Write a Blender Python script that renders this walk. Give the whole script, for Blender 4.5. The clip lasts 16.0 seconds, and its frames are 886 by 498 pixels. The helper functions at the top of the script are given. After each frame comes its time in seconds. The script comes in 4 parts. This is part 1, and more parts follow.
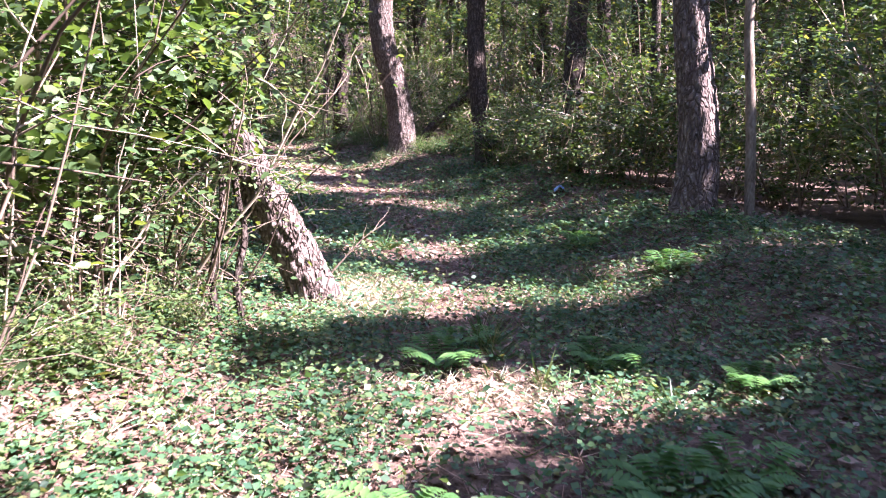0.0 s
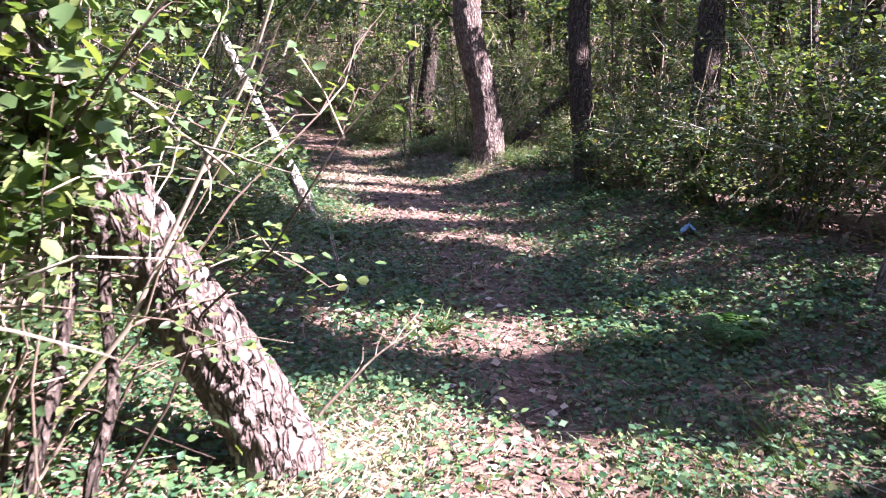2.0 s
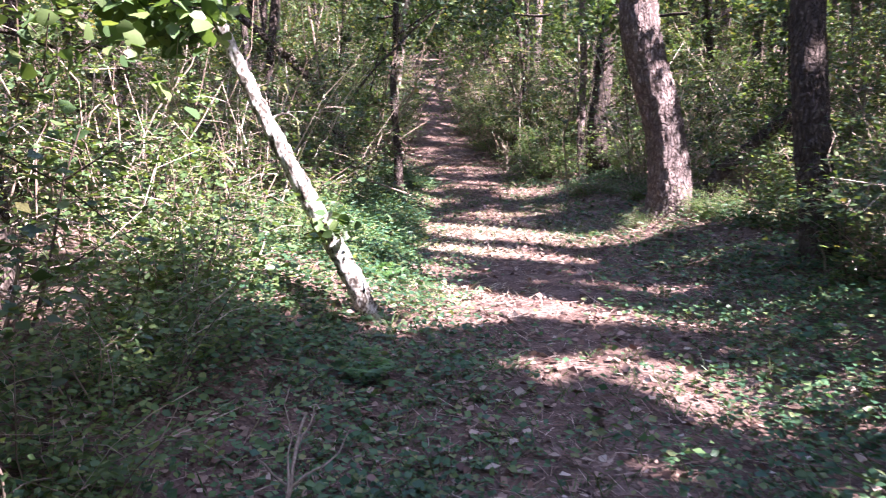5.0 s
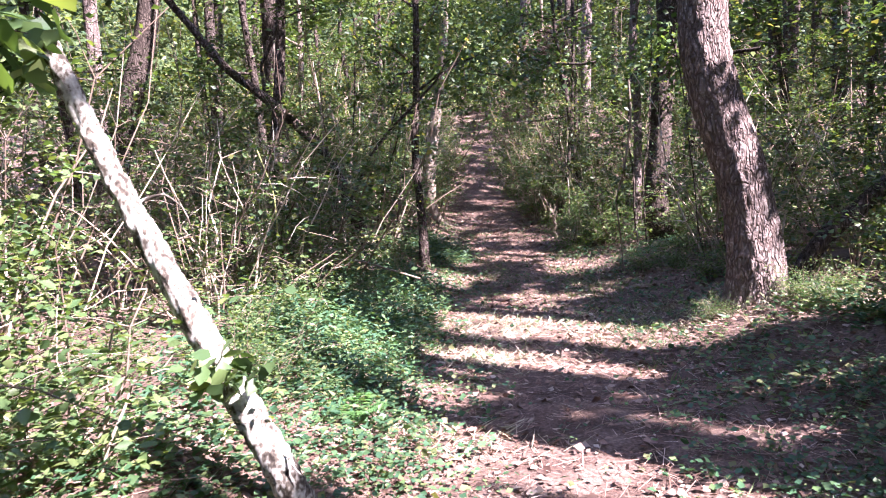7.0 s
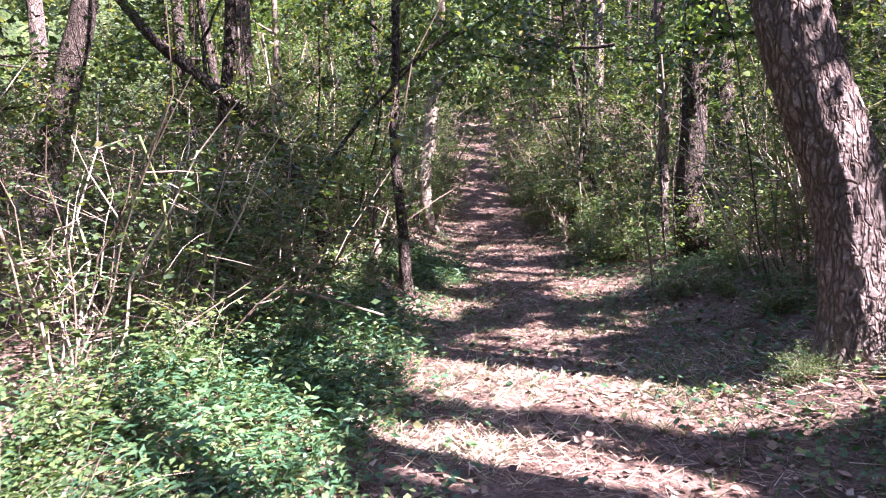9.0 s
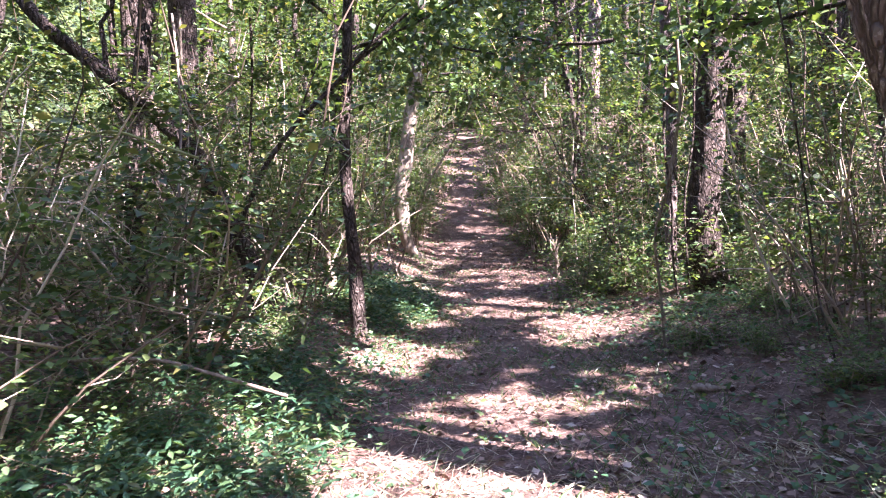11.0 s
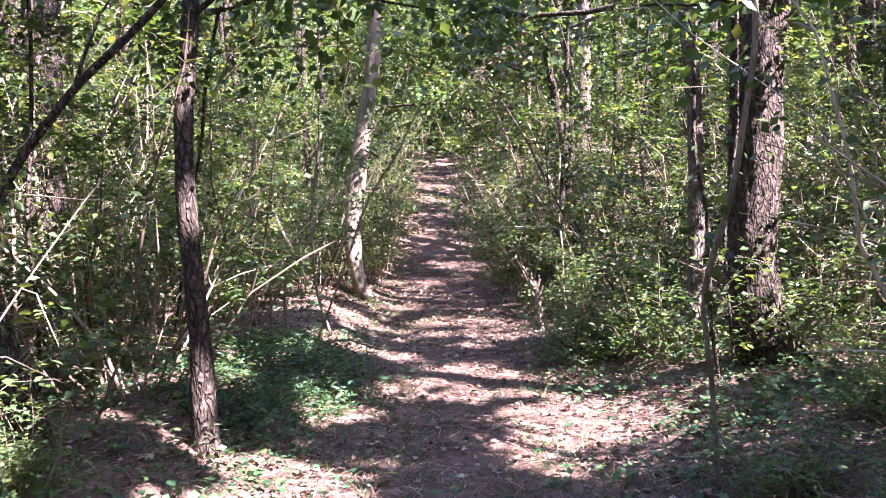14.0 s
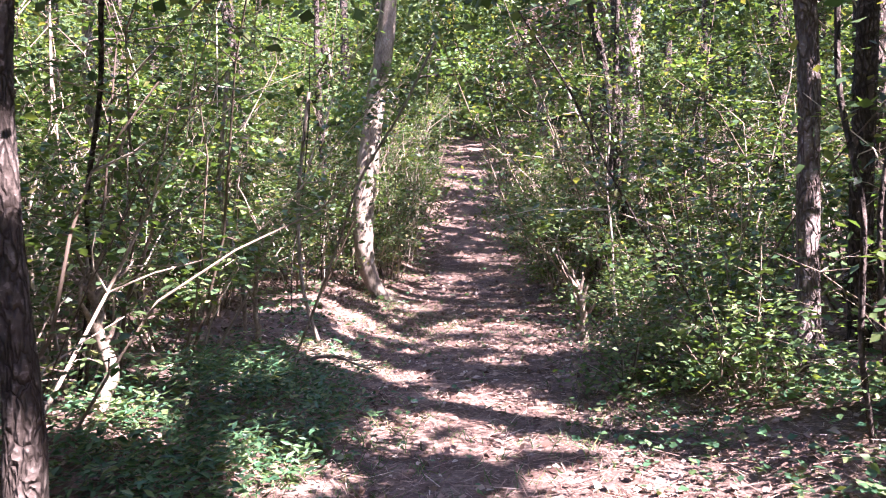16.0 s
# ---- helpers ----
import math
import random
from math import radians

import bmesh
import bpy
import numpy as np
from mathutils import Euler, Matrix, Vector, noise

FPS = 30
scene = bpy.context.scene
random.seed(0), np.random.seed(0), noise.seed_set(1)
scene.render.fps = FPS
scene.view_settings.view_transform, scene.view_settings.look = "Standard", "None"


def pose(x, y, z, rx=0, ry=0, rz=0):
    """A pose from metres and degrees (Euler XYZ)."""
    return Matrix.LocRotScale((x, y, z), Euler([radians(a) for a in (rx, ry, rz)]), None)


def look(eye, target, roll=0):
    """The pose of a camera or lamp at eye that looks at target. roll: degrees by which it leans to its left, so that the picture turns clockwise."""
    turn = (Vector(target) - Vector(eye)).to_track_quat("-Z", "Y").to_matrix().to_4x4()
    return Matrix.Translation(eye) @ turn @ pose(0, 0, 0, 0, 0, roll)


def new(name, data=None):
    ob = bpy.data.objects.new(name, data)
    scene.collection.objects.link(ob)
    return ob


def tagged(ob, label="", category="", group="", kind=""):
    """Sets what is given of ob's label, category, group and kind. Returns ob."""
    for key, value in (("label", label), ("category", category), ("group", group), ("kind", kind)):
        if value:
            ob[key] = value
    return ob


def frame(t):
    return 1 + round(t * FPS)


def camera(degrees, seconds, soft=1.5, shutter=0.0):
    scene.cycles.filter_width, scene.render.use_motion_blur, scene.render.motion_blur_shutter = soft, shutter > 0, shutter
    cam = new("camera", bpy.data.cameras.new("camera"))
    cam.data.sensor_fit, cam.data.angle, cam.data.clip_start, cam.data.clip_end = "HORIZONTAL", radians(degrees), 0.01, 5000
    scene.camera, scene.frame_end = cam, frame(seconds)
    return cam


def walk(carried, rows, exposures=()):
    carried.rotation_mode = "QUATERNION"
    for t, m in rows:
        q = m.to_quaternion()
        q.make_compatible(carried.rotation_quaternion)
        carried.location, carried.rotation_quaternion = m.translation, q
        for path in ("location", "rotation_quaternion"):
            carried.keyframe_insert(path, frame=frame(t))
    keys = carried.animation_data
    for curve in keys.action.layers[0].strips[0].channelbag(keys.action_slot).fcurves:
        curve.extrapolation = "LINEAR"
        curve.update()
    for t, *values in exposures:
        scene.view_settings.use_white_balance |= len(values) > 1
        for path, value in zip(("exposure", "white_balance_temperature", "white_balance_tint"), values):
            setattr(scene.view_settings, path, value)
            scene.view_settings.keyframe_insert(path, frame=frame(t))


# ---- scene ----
PATH = [
    (0, (1.527, 2.993, 1.331), (1.536, 4.958, 0.954), 1.8),
    (0.5, (1.551, 3.574, 1.340), (1.540, 5.541, 0.976), 2.1),
    (1, (1.630, 4.139, 1.350), (1.593, 6.102, 0.969), 2.8),
    (1.5, (1.618, 4.682, 1.385), (1.424, 6.634, 0.996), 1.9),
    (2, (1.624, 5.278, 1.443), (1.383, 7.224, 1.049), 1.9),
    (2.5, (1.701, 5.815, 1.470), (1.438, 7.756, 1.066), 1.3),
    (3, (1.771, 6.358, 1.491), (1.443, 8.291, 1.093), 1.3),
    (3.5, (1.855, 6.927, 1.505), (1.492, 8.856, 1.125), 1.4),
    (4, (1.805, 7.471, 1.486), (1.349, 9.388, 1.141), 1.0),
    (4.5, (1.731, 8.017, 1.502), (1.176, 9.909, 1.167), 0.8),
    (5, (1.646, 8.518, 1.540), (0.914, 10.347, 1.195), -0.2),
    (5.2, (1.567, 8.731, 1.509), (0.757, 10.529, 1.175), -0.7),
    (7.3, (1.225, 10.900, 1.581), (0.338, 12.684, 1.404), -2.5),
    (7.5, (1.192, 11.108, 1.565), (0.293, 12.886, 1.389), -2.6),
    (8, (1.030, 11.664, 1.540), (0.116, 13.436, 1.377), -2.4),
    (8.5, (0.825, 12.205, 1.517), (-0.069, 13.981, 1.300), -2.5),
    (9, (0.519, 12.736, 1.495), (-0.378, 14.516, 1.331), -2.3),
    (9.2, (0.438, 12.936, 1.494), (-0.453, 14.719, 1.336), -2.2),
    (11.3, (-0.083, 14.833, 1.549), (-0.966, 16.624, 1.442), -1.9),
    (11.5, (-0.144, 15.028, 1.560), (-1.018, 16.825, 1.485), -2.0),
    (12, (-0.277, 15.537, 1.551), (-1.121, 17.349, 1.491), -2.5),
    (12.5, (-0.401, 16.053, 1.536), (-1.253, 17.861, 1.477), -2.7),
    (13, (-0.490, 16.538, 1.495), (-1.332, 18.351, 1.478), -2.3),
    (13.5, (-0.657, 16.996, 1.491), (-1.498, 18.810, 1.442), -2.4),
    (14, (-0.861, 17.548, 1.490), (-1.721, 19.353, 1.446), -2.0),
    (14.5, (-1.015, 18.032, 1.504), (-1.884, 19.833, 1.438), -2.0),
    (15, (-1.231, 18.487, 1.489), (-2.135, 20.270, 1.420), -2.3),
    (15.5, (-1.367, 18.953, 1.483), (-2.291, 20.725, 1.407), -1.7),
    (16, (-1.574, 19.458, 1.434), (-2.519, 21.220, 1.369), -1.7),
]
EXPOSURE = 3.2
KELVIN = 5850
TINT = 36
SUN_POWER = 5.0
SKY_POWER = 0.105
CANOPY = 1150
GAP_LEFT, GAP_TRAIL, GAP_RIGHT = 0.54, 0.6, 0.51
cam = camera(59.9, 16.0, soft=1.1, shutter=0.2)
walk(cam, [(t, look(eye, target, roll)) for t, eye, target, roll in PATH], exposures=[(t, EXPOSURE + more, KELVIN, TINT) for t, more in ((0, -0.08), (2.5, -0.2), (5.2, -0.02), (8, -0.2), (9.2, -0.08), (11.4, 0.32), (16, 0.28))])

# ---- world and sun ----
SUN_EL = radians(46)
SUN_AZ = Vector((0.992, -0.12)).normalized()
TO_SUN = Vector((SUN_AZ.x * math.cos(SUN_EL), SUN_AZ.y * math.cos(SUN_EL), math.sin(SUN_EL)))
world = bpy.data.worlds.new("sky")
scene.world = world
world.use_nodes = True
wn = world.node_tree.nodes
wn.clear()
sky = wn.new("ShaderNodeTexSky")
sky.sky_type, sky.sun_disc = "NISHITA", False
sky.sun_elevation, sky.sun_rotation = SUN_EL, math.atan2(SUN_AZ.x, SUN_AZ.y)
wbg = wn.new("ShaderNodeBackground")
wbg.inputs[1].default_value = SKY_POWER
wout = wn.new("ShaderNodeOutputWorld")
world.node_tree.links.new(sky.outputs[0], wbg.inputs[0])
world.node_tree.links.new(wbg.outputs[0], wout.inputs[0])
sun_data = bpy.data.lights.new("sun", "SUN")
sun_data.energy, sun_data.angle, sun_data.color = SUN_POWER, radians(0.5), (1.0, 0.93, 0.82)
sun = new("sun", sun_data)
sun.matrix_world = look((30, 5, 40), Vector((30, 5, 40)) - TO_SUN)

rng = np.random.default_rng(7)


# ---- materials ----
def material(name):
    m = bpy.data.materials.new(name)
    m.use_nodes = True
    nodes, links = m.node_tree.nodes, m.node_tree.links
    nodes.clear()
    out = nodes.new("ShaderNodeOutputMaterial")
    return m, nodes, links, out


def ramp(nodes, stops):
    r = nodes.new("ShaderNodeValToRGB")
    e = r.color_ramp.elements
    while len(e) < len(stops):
        e.new(0.5)
    for k, (at, c) in enumerate(stops):
        e[k].position, e[k].color = at, (*c, 1)
    return r


def leaf_material(name, stops, through_colour, share=0.35, rough=0.42):
    """Leaf: colour from leaf to leaf, a waxy top and light that comes through."""
    m, n, l, out = material(name)
    geo = n.new("ShaderNodeNewGeometry")
    r = ramp(n, stops)
    l.new(geo.outputs["Random Per Island"], r.inputs[0])
    tc = n.new("ShaderNodeTexCoord")
    ns = n.new("ShaderNodeTexNoise")
    ns.inputs["Scale"].default_value = 1.1
    l.new(tc.outputs["Object"], ns.inputs["Vector"])
    hs = n.new("ShaderNodeHueSaturation")
    mp = n.new("ShaderNodeMapRange")
    mp.inputs[1].default_value, mp.inputs[2].default_value = 0.3, 0.7
    mp.inputs[3].default_value, mp.inputs[4].default_value = 0.7, 1.3
    l.new(ns.outputs[0], mp.inputs[0])
    l.new(mp.outputs[0], hs.inputs["Value"])
    l.new(r.outputs[0], hs.inputs["Color"])
    p = n.new("ShaderNodeBsdfPrincipled")
    p.inputs["Roughness"].default_value = rough
    p.inputs["Specular IOR Level"].default_value = 0.34
    l.new(hs.outputs[0], p.inputs["Base Color"])
    t = n.new("ShaderNodeBsdfTranslucent")
    mul = n.new("ShaderNodeMixRGB")
    mul.blend_type, mul.inputs[0].default_value = "MULTIPLY", 1.0
    l.new(hs.outputs[0], mul.inputs[1])
    mul.inputs[2].default_value = (*through_colour, 1)
    l.new(mul.outputs[0], t.inputs[0])
    mix = n.new("ShaderNodeMixShader")
    mix.inputs[0].default_value = share
    l.new(p.outputs[0], mix.inputs[1])
    l.new(t.outputs[0], mix.inputs[2])
    l.new(mix.outputs[0], out.inputs[0])
    return m


def rough_material(name, stops, scale=6.0, stretch=(1, 1, 1), bump=0.4, rough=0.9, fine=40.0, dist=0.02, spec=0.2):
    """Bark, soil, dead wood: colour by a coarse and a fine noise, with relief."""
    m, n, l, out = material(name)
    tc = n.new("ShaderNodeTexCoord")
    mp = n.new("ShaderNodeMapping")
    mp.inputs["Scale"].default_value = stretch
    l.new(tc.outputs["Object"], mp.inputs[0])
    a = n.new("ShaderNodeTexNoise")
    a.inputs["Scale"].default_value, a.inputs["Detail"].default_value = scale, 5
    b = n.new("ShaderNodeTexNoise")
    b.inputs["Scale"].default_value, b.inputs["Detail"].default_value = fine, 4
    for x in (a, b):
        l.new(mp.outputs[0], x.inputs["Vector"])
    ad = n.new("ShaderNodeMath")
    ad.operation = "MULTIPLY_ADD"
    ad.inputs[1].default_value = 0.5
    l.new(b.outputs[0], ad.inputs[0])
    hv = n.new("ShaderNodeMath")
    hv.operation = "MULTIPLY"
    hv.inputs[1].default_value = 0.5
    l.new(a.outputs[0], hv.inputs[0])
    l.new(hv.outputs[0], ad.inputs[2])
    r = ramp(n, stops)
    l.new(ad.outputs[0], r.inputs[0])
    bm = n.new("ShaderNodeBump")
    bm.inputs["Strength"].default_value, bm.inputs["Distance"].default_value = bump, dist
    l.new(ad.outputs[0], bm.inputs["Height"])
    p = n.new("ShaderNodeBsdfPrincipled")
    p.inputs["Roughness"].default_value, p.inputs["Specular IOR Level"].default_value = rough, spec
    l.new(r.outputs[0], p.inputs["Base Color"])
    l.new(bm.outputs[0], p.inputs["Normal"])
    l.new(p.outputs[0], out.inputs[0])
    return m


def plate_bark(name, crack, plate, pale, scale=11.0, dist=0.035):
    """Pine bark: long scaly plates parted by deep dark furrows."""
    m, n, l, out = material(name)
    tc = n.new("ShaderNodeTexCoord")
    mp = n.new("ShaderNodeMapping")
    mp.inputs["Scale"].default_value = (1, 1, 0.36)
    l.new(tc.outputs["Object"], mp.inputs[0])
    warp = n.new("ShaderNodeTexNoise")
    warp.inputs["Scale"].default_value, warp.inputs["Detail"].default_value = 9, 3
    l.new(mp.outputs[0], warp.inputs["Vector"])
    add = n.new("ShaderNodeMixRGB")
    add.blend_type, add.inputs[0].default_value = "ADD", 0.2
    l.new(mp.outputs[0], add.inputs[1])
    l.new(warp.outputs["Color"], add.inputs[2])
    vo = n.new("ShaderNodeTexVoronoi")
    vo.feature = "DISTANCE_TO_EDGE"
    vo.inputs["Scale"].default_value = scale
    l.new(add.outputs[0], vo.inputs["Vector"])
    fine = n.new("ShaderNodeTexNoise")
    fine.inputs["Scale"].default_value, fine.inputs["Detail"].default_value = 45, 6
    l.new(tc.outputs["Object"], fine.inputs["Vector"])
    edge = n.new("ShaderNodeMapRange")
    edge.inputs[1].default_value, edge.inputs[2].default_value = 0.0, 0.2
    l.new(vo.outputs["Distance"], edge.inputs[0])
    hgt = n.new("ShaderNodeMath")
    hgt.operation = "MULTIPLY_ADD"
    hgt.inputs[1].default_value = 0.6
    l.new(fine.outputs[0], hgt.inputs[0])
    l.new(edge.outputs[0], hgt.inputs[2])
    r = ramp(n, [(0.12, crack), (0.5, tuple(0.5 * (a + b) for a, b in zip(crack, plate))), (0.9, plate), (1.25 / 1.35, pale)])
    sc = n.new("ShaderNodeMath")
    sc.operation = "MULTIPLY"
    sc.inputs[1].default_value = 0.68
    l.new(hgt.outputs[0], sc.inputs[0])
    l.new(sc.outputs[0], r.inputs[0])
    bm = n.new("ShaderNodeBump")
    bm.inputs["Strength"].default_value, bm.inputs["Distance"].default_value = 1.0, dist
    l.new(hgt.outputs[0], bm.inputs["Height"])
    p = n.new("ShaderNodeBsdfPrincipled")
    p.inputs["Roughness"].default_value, p.inputs["Specular IOR Level"].default_value = 0.93, 0.15
    l.new(r.outputs[0], p.inputs["Base Color"])
    l.new(bm.outputs[0], p.inputs["Normal"])
    l.new(p.outputs[0], out.inputs[0])
    return m


def island_material(name, stops, rough=0.8):
    m, n, l, out = material(name)
    geo = n.new("ShaderNodeNewGeometry")
    r = ramp(n, stops)
    l.new(geo.outputs["Random Per Island"], r.inputs[0])
    p = n.new("ShaderNodeBsdfPrincipled")
    p.inputs["Roughness"].default_value, p.inputs["Specular IOR Level"].default_value = rough, 0.25
    l.new(r.outputs[0], p.inputs["Base Color"])
    l.new(p.outputs[0], out.inputs[0])
    return m


LEAF_SHRUB = leaf_material("shrub_leaf", [(0, (0.031, 0.056, 0.026)), (0.5, (0.055, 0.095, 0.037)), (0.85, (0.095, 0.138, 0.05)), (0.98, (0.2, 0.18, 0.065))], (1.7, 1.7, 0.6), 0.34, 0.46)
LEAF_LIGHT = leaf_material("light_leaf", [(0, (0.046, 0.086, 0.034)), (0.5, (0.082, 0.138, 0.05)), (1, (0.16, 0.2, 0.07))], (1.7, 1.7, 0.6), 0.34, 0.46)
LEAF_GROUND = leaf_material("ground_leaf", [(0, (0.03, 0.078, 0.042)), (0.5, (0.056, 0.122, 0.056)), (0.85, (0.105, 0.168, 0.064)), (1, (0.2, 0.2, 0.09))], (1.6, 1.6, 0.7), 0.28, 0.45)
LEAF_FAR = leaf_material("far_leaf", [(0, (0.032, 0.053, 0.023)), (0.6, (0.064, 0.1, 0.037)), (1, (0.145, 0.155, 0.055))], (1.65, 1.65, 0.65), 0.36, 0.5)
LEAF_FERN = leaf_material("fern_leaf", [(0, (0.06, 0.15, 0.045)), (1, (0.1, 0.2, 0.06))], (1.5, 1.6, 0.7), share=0.3)
NEEDLE = leaf_material("pine_needle", [(0, (0.03, 0.06, 0.022)), (1, (0.06, 0.09, 0.03))], (1.5, 1.5, 0.6), share=0.15)
GRASS = leaf_material("grass_blade", [(0, (0.035, 0.085, 0.026)), (0.6, (0.062, 0.125, 0.035)), (0.85, (0.13, 0.16, 0.06)), (1, (0.3, 0.25, 0.13))], (1.4, 1.4, 0.6), share=0.2)
BARK_PINE = plate_bark("pine_bark", (0.085, 0.06, 0.052), (0.2, 0.157, 0.142), (0.31, 0.265, 0.248), 19, 0.018)
BARK_DARK = plate_bark("dark_bark", (0.03, 0.022, 0.018), (0.088, 0.068, 0.058), (0.155, 0.126, 0.11), 22, 0.015)
BARK_GREY = rough_material("grey_bark", [(0.3, (0.06, 0.045, 0.035)), (0.5, (0.2, 0.16, 0.125)), (0.7, (0.36, 0.31, 0.26))], 12, (1, 1, 0.3), 0.5, 0.9, 70, 0.01)
BARK_LICHEN = rough_material("lichen_bark", [(0.4, (0.04, 0.032, 0.026)), (0.48, (0.13, 0.11, 0.088)), (0.52, (0.3, 0.29, 0.255)), (0.65, (0.5, 0.49, 0.44))], 9, (1, 1, 0.7), 0.4, 0.9, 50, 0.008)
TWIG = island_material("twig_bark", [(0, (0.07, 0.048, 0.037)), (0.4, (0.19, 0.14, 0.105)), (0.75, (0.36, 0.285, 0.22)), (1, (0.52, 0.44, 0.36))])
DEADWOOD = rough_material("dead_wood", [(0.3, (0.08, 0.058, 0.044)), (0.5, (0.22, 0.17, 0.13)), (0.7, (0.4, 0.33, 0.27))], 10, (1, 1, 1), 0.5, 0.9, 60, 0.006)
ROTTEN = rough_material("rotten_wood", [(0.3, (0.05, 0.022, 0.014)), (0.5, (0.2, 0.09, 0.05)), (0.7, (0.38, 0.21, 0.13))], 20, (1, 1, 0.4), 0.8, 0.95, 80, 0.02)
STRAW = island_material("pine_straw", [(0, (0.09, 0.047, 0.036)), (0.5, (0.21, 0.12, 0.09)), (0.85, (0.36, 0.245, 0.19)), (1, (0.52, 0.41, 0.34))], 0.6)
DEADLEAF = island_material("dead_leaf", [(0, (0.078, 0.043, 0.034)), (0.5, (0.205, 0.125, 0.096)), (0.85, (0.32, 0.225, 0.175)), (1, (0.46, 0.38, 0.31))], 0.65)
# bleached grass colour, also used to whiten the sunlit ground
DRYGRASS_SUNLIT = island_material("dry_grass_sunlit", [(0, (0.22, 0.18, 0.11)), (0.5, (0.42, 0.37, 0.25)), (1, (0.62, 0.57, 0.43))], 0.6)
FAR_WALL = rough_material("far_woods", [(0.3, (0.015, 0.022, 0.01)), (0.5, (0.045, 0.07, 0.025)), (0.7, (0.12, 0.15, 0.05))], 0.5, (1, 1, 1), 0.8, 0.9, 3.0, 0.6)
SOIL = rough_material("forest_floor", [(0.28, (0.025, 0.016, 0.013)), (0.45, (0.085, 0.054, 0.043)), (0.58, (0.165, 0.112, 0.09)), (0.75, (0.31, 0.235, 0.195))], 3.0, (1, 1, 1), 0.9, 0.95, 45, 0.03)


# ---- mesh helpers ----
def mesh_np(name, verts, faces, mat, smooth=False):
    """One mesh from arrays: verts (n, 3) and a list of face arrays (m, k)."""
    me = bpy.data.meshes.new(name)
    verts = np.ascontiguousarray(verts, dtype=np.float32)
    me.vertices.add(len(verts))
    me.vertices.foreach_set("co", verts.ravel())
    faces = [np.asarray(f, dtype=np.int32) for f in faces if len(f)]
    loops = np.concatenate([f.ravel() for f in faces])
    sizes = np.concatenate([np.full(len(f), f.shape[1], dtype=np.int32) for f in faces])
    starts = np.concatenate([[0], np.cumsum(sizes)[:-1]]).astype(np.int32)
    me.loops.add(len(loops))
    me.loops.foreach_set("vertex_index", loops)
    me.polygons.add(len(sizes))
    me.polygons.foreach_set("loop_start", starts)
    if smooth:
        me.polygons.foreach_set("use_smooth", np.ones(len(sizes), dtype=bool))
    me.update(calc_edges=True)
    me.materials.append(mat)
    return me


def part(name, me, parent, label=""):
    ob = new(name, me)
    ob.parent = parent
    if label:
        tagged(ob, label)
    return ob


def unit(v):
    return v / np.maximum(np.linalg.norm(v, axis=-1, keepdims=True), 1e-9)


OVAL = (np.array([(0, 0, 0), (-0.26, 0.3, 0.05), (-0.2, 0.7, 0.04), (0, 1, -0.06), (0.2, 0.7, 0.04), (0.26, 0.3, 0.05)]), np.array([(0, 1, 2, 3), (0, 3, 4, 5)]))
KITE = (np.array([(0, 0, 0), (-0.27, 0.45, 0.06), (0, 1, -0.05), (0.27, 0.45, 0.06)]), np.array([(0, 1, 2), (0, 2, 3)]))
BLADE = (np.array([(-0.5, 0, 0), (0.5, 0, 0), (0.4, 0.5, 0.0), (-0.4, 0.5, 0.0), (0, 1, -0.14)]), np.array([(0, 1, 2), (0, 2, 3), (3, 2, 4)]))
STRIP = (np.array([(-0.5, 0, 0), (0.5, 0, 0), (0.5, 1, 0), (-0.5, 1, 0)]), np.array([(0, 1, 2, 3)]))


def scatter(shape, at, way, up, size, width=1.0):
    """Copies of a leaf shape: stalk end at, along way, top towards up. Gives vertices and faces."""
    base, faces = shape
    way = unit(way)
    side = unit(np.cross(way, up))
    top = np.cross(side, way)
    size = np.asarray(size)[:, None, None]
    b = base[None]
    v = at[:, None] + size * (b[..., 0:1] * width * side[:, None] + b[..., 1:2] * way[:, None] + b[..., 2:3] * top[:, None])
    f = faces[None] + (np.arange(len(at)) * len(base))[:, None, None]
    return v.reshape(-1, 3), f.reshape(-1, faces.shape[1])


def randdir(n, r, zlo=-1.0, zhi=1.0):
    a = r.uniform(0, 2 * np.pi, n)
    z = r.uniform(zlo, zhi, n)
    q = np.sqrt(np.maximum(1 - z * z, 0))
    return np.stack([q * np.cos(a), q * np.sin(a), z], -1)


def tube(pts, radii, sides=6):
    pts = np.asarray(pts, float)
    radii = np.asarray(radii, float)
    tan = unit(np.gradient(pts, axis=0))
    ref = np.array([0.0, 1.0, 0.0]) if abs(tan[0][1]) < 0.8 else np.array([1.0, 0.0, 0.0])
    s = unit(np.cross(tan, ref))
    u = np.cross(tan, s)
    a = np.linspace(0, 2 * np.pi, sides, endpoint=False)
    ring = np.cos(a)[None, :, None] * s[:, None] + np.sin(a)[None, :, None] * u[:, None]
    v = (pts[:, None] + radii[:, None, None] * ring).reshape(-1, 3)
    k = np.arange(len(pts) - 1)[:, None] * sides
    i = np.arange(sides)[None]
    j = (i + 1) % sides
    f = np.stack([k + i, k + j, k + sides + j, k + sides + i], -1).reshape(-1, 4)
    return v, f


def join(pieces):
    vs, fs, n = [], [], 0
    for v, f in pieces:
        vs.append(v)
        fs.append(f + n)
        n += len(v)
    return np.concatenate(vs), fs


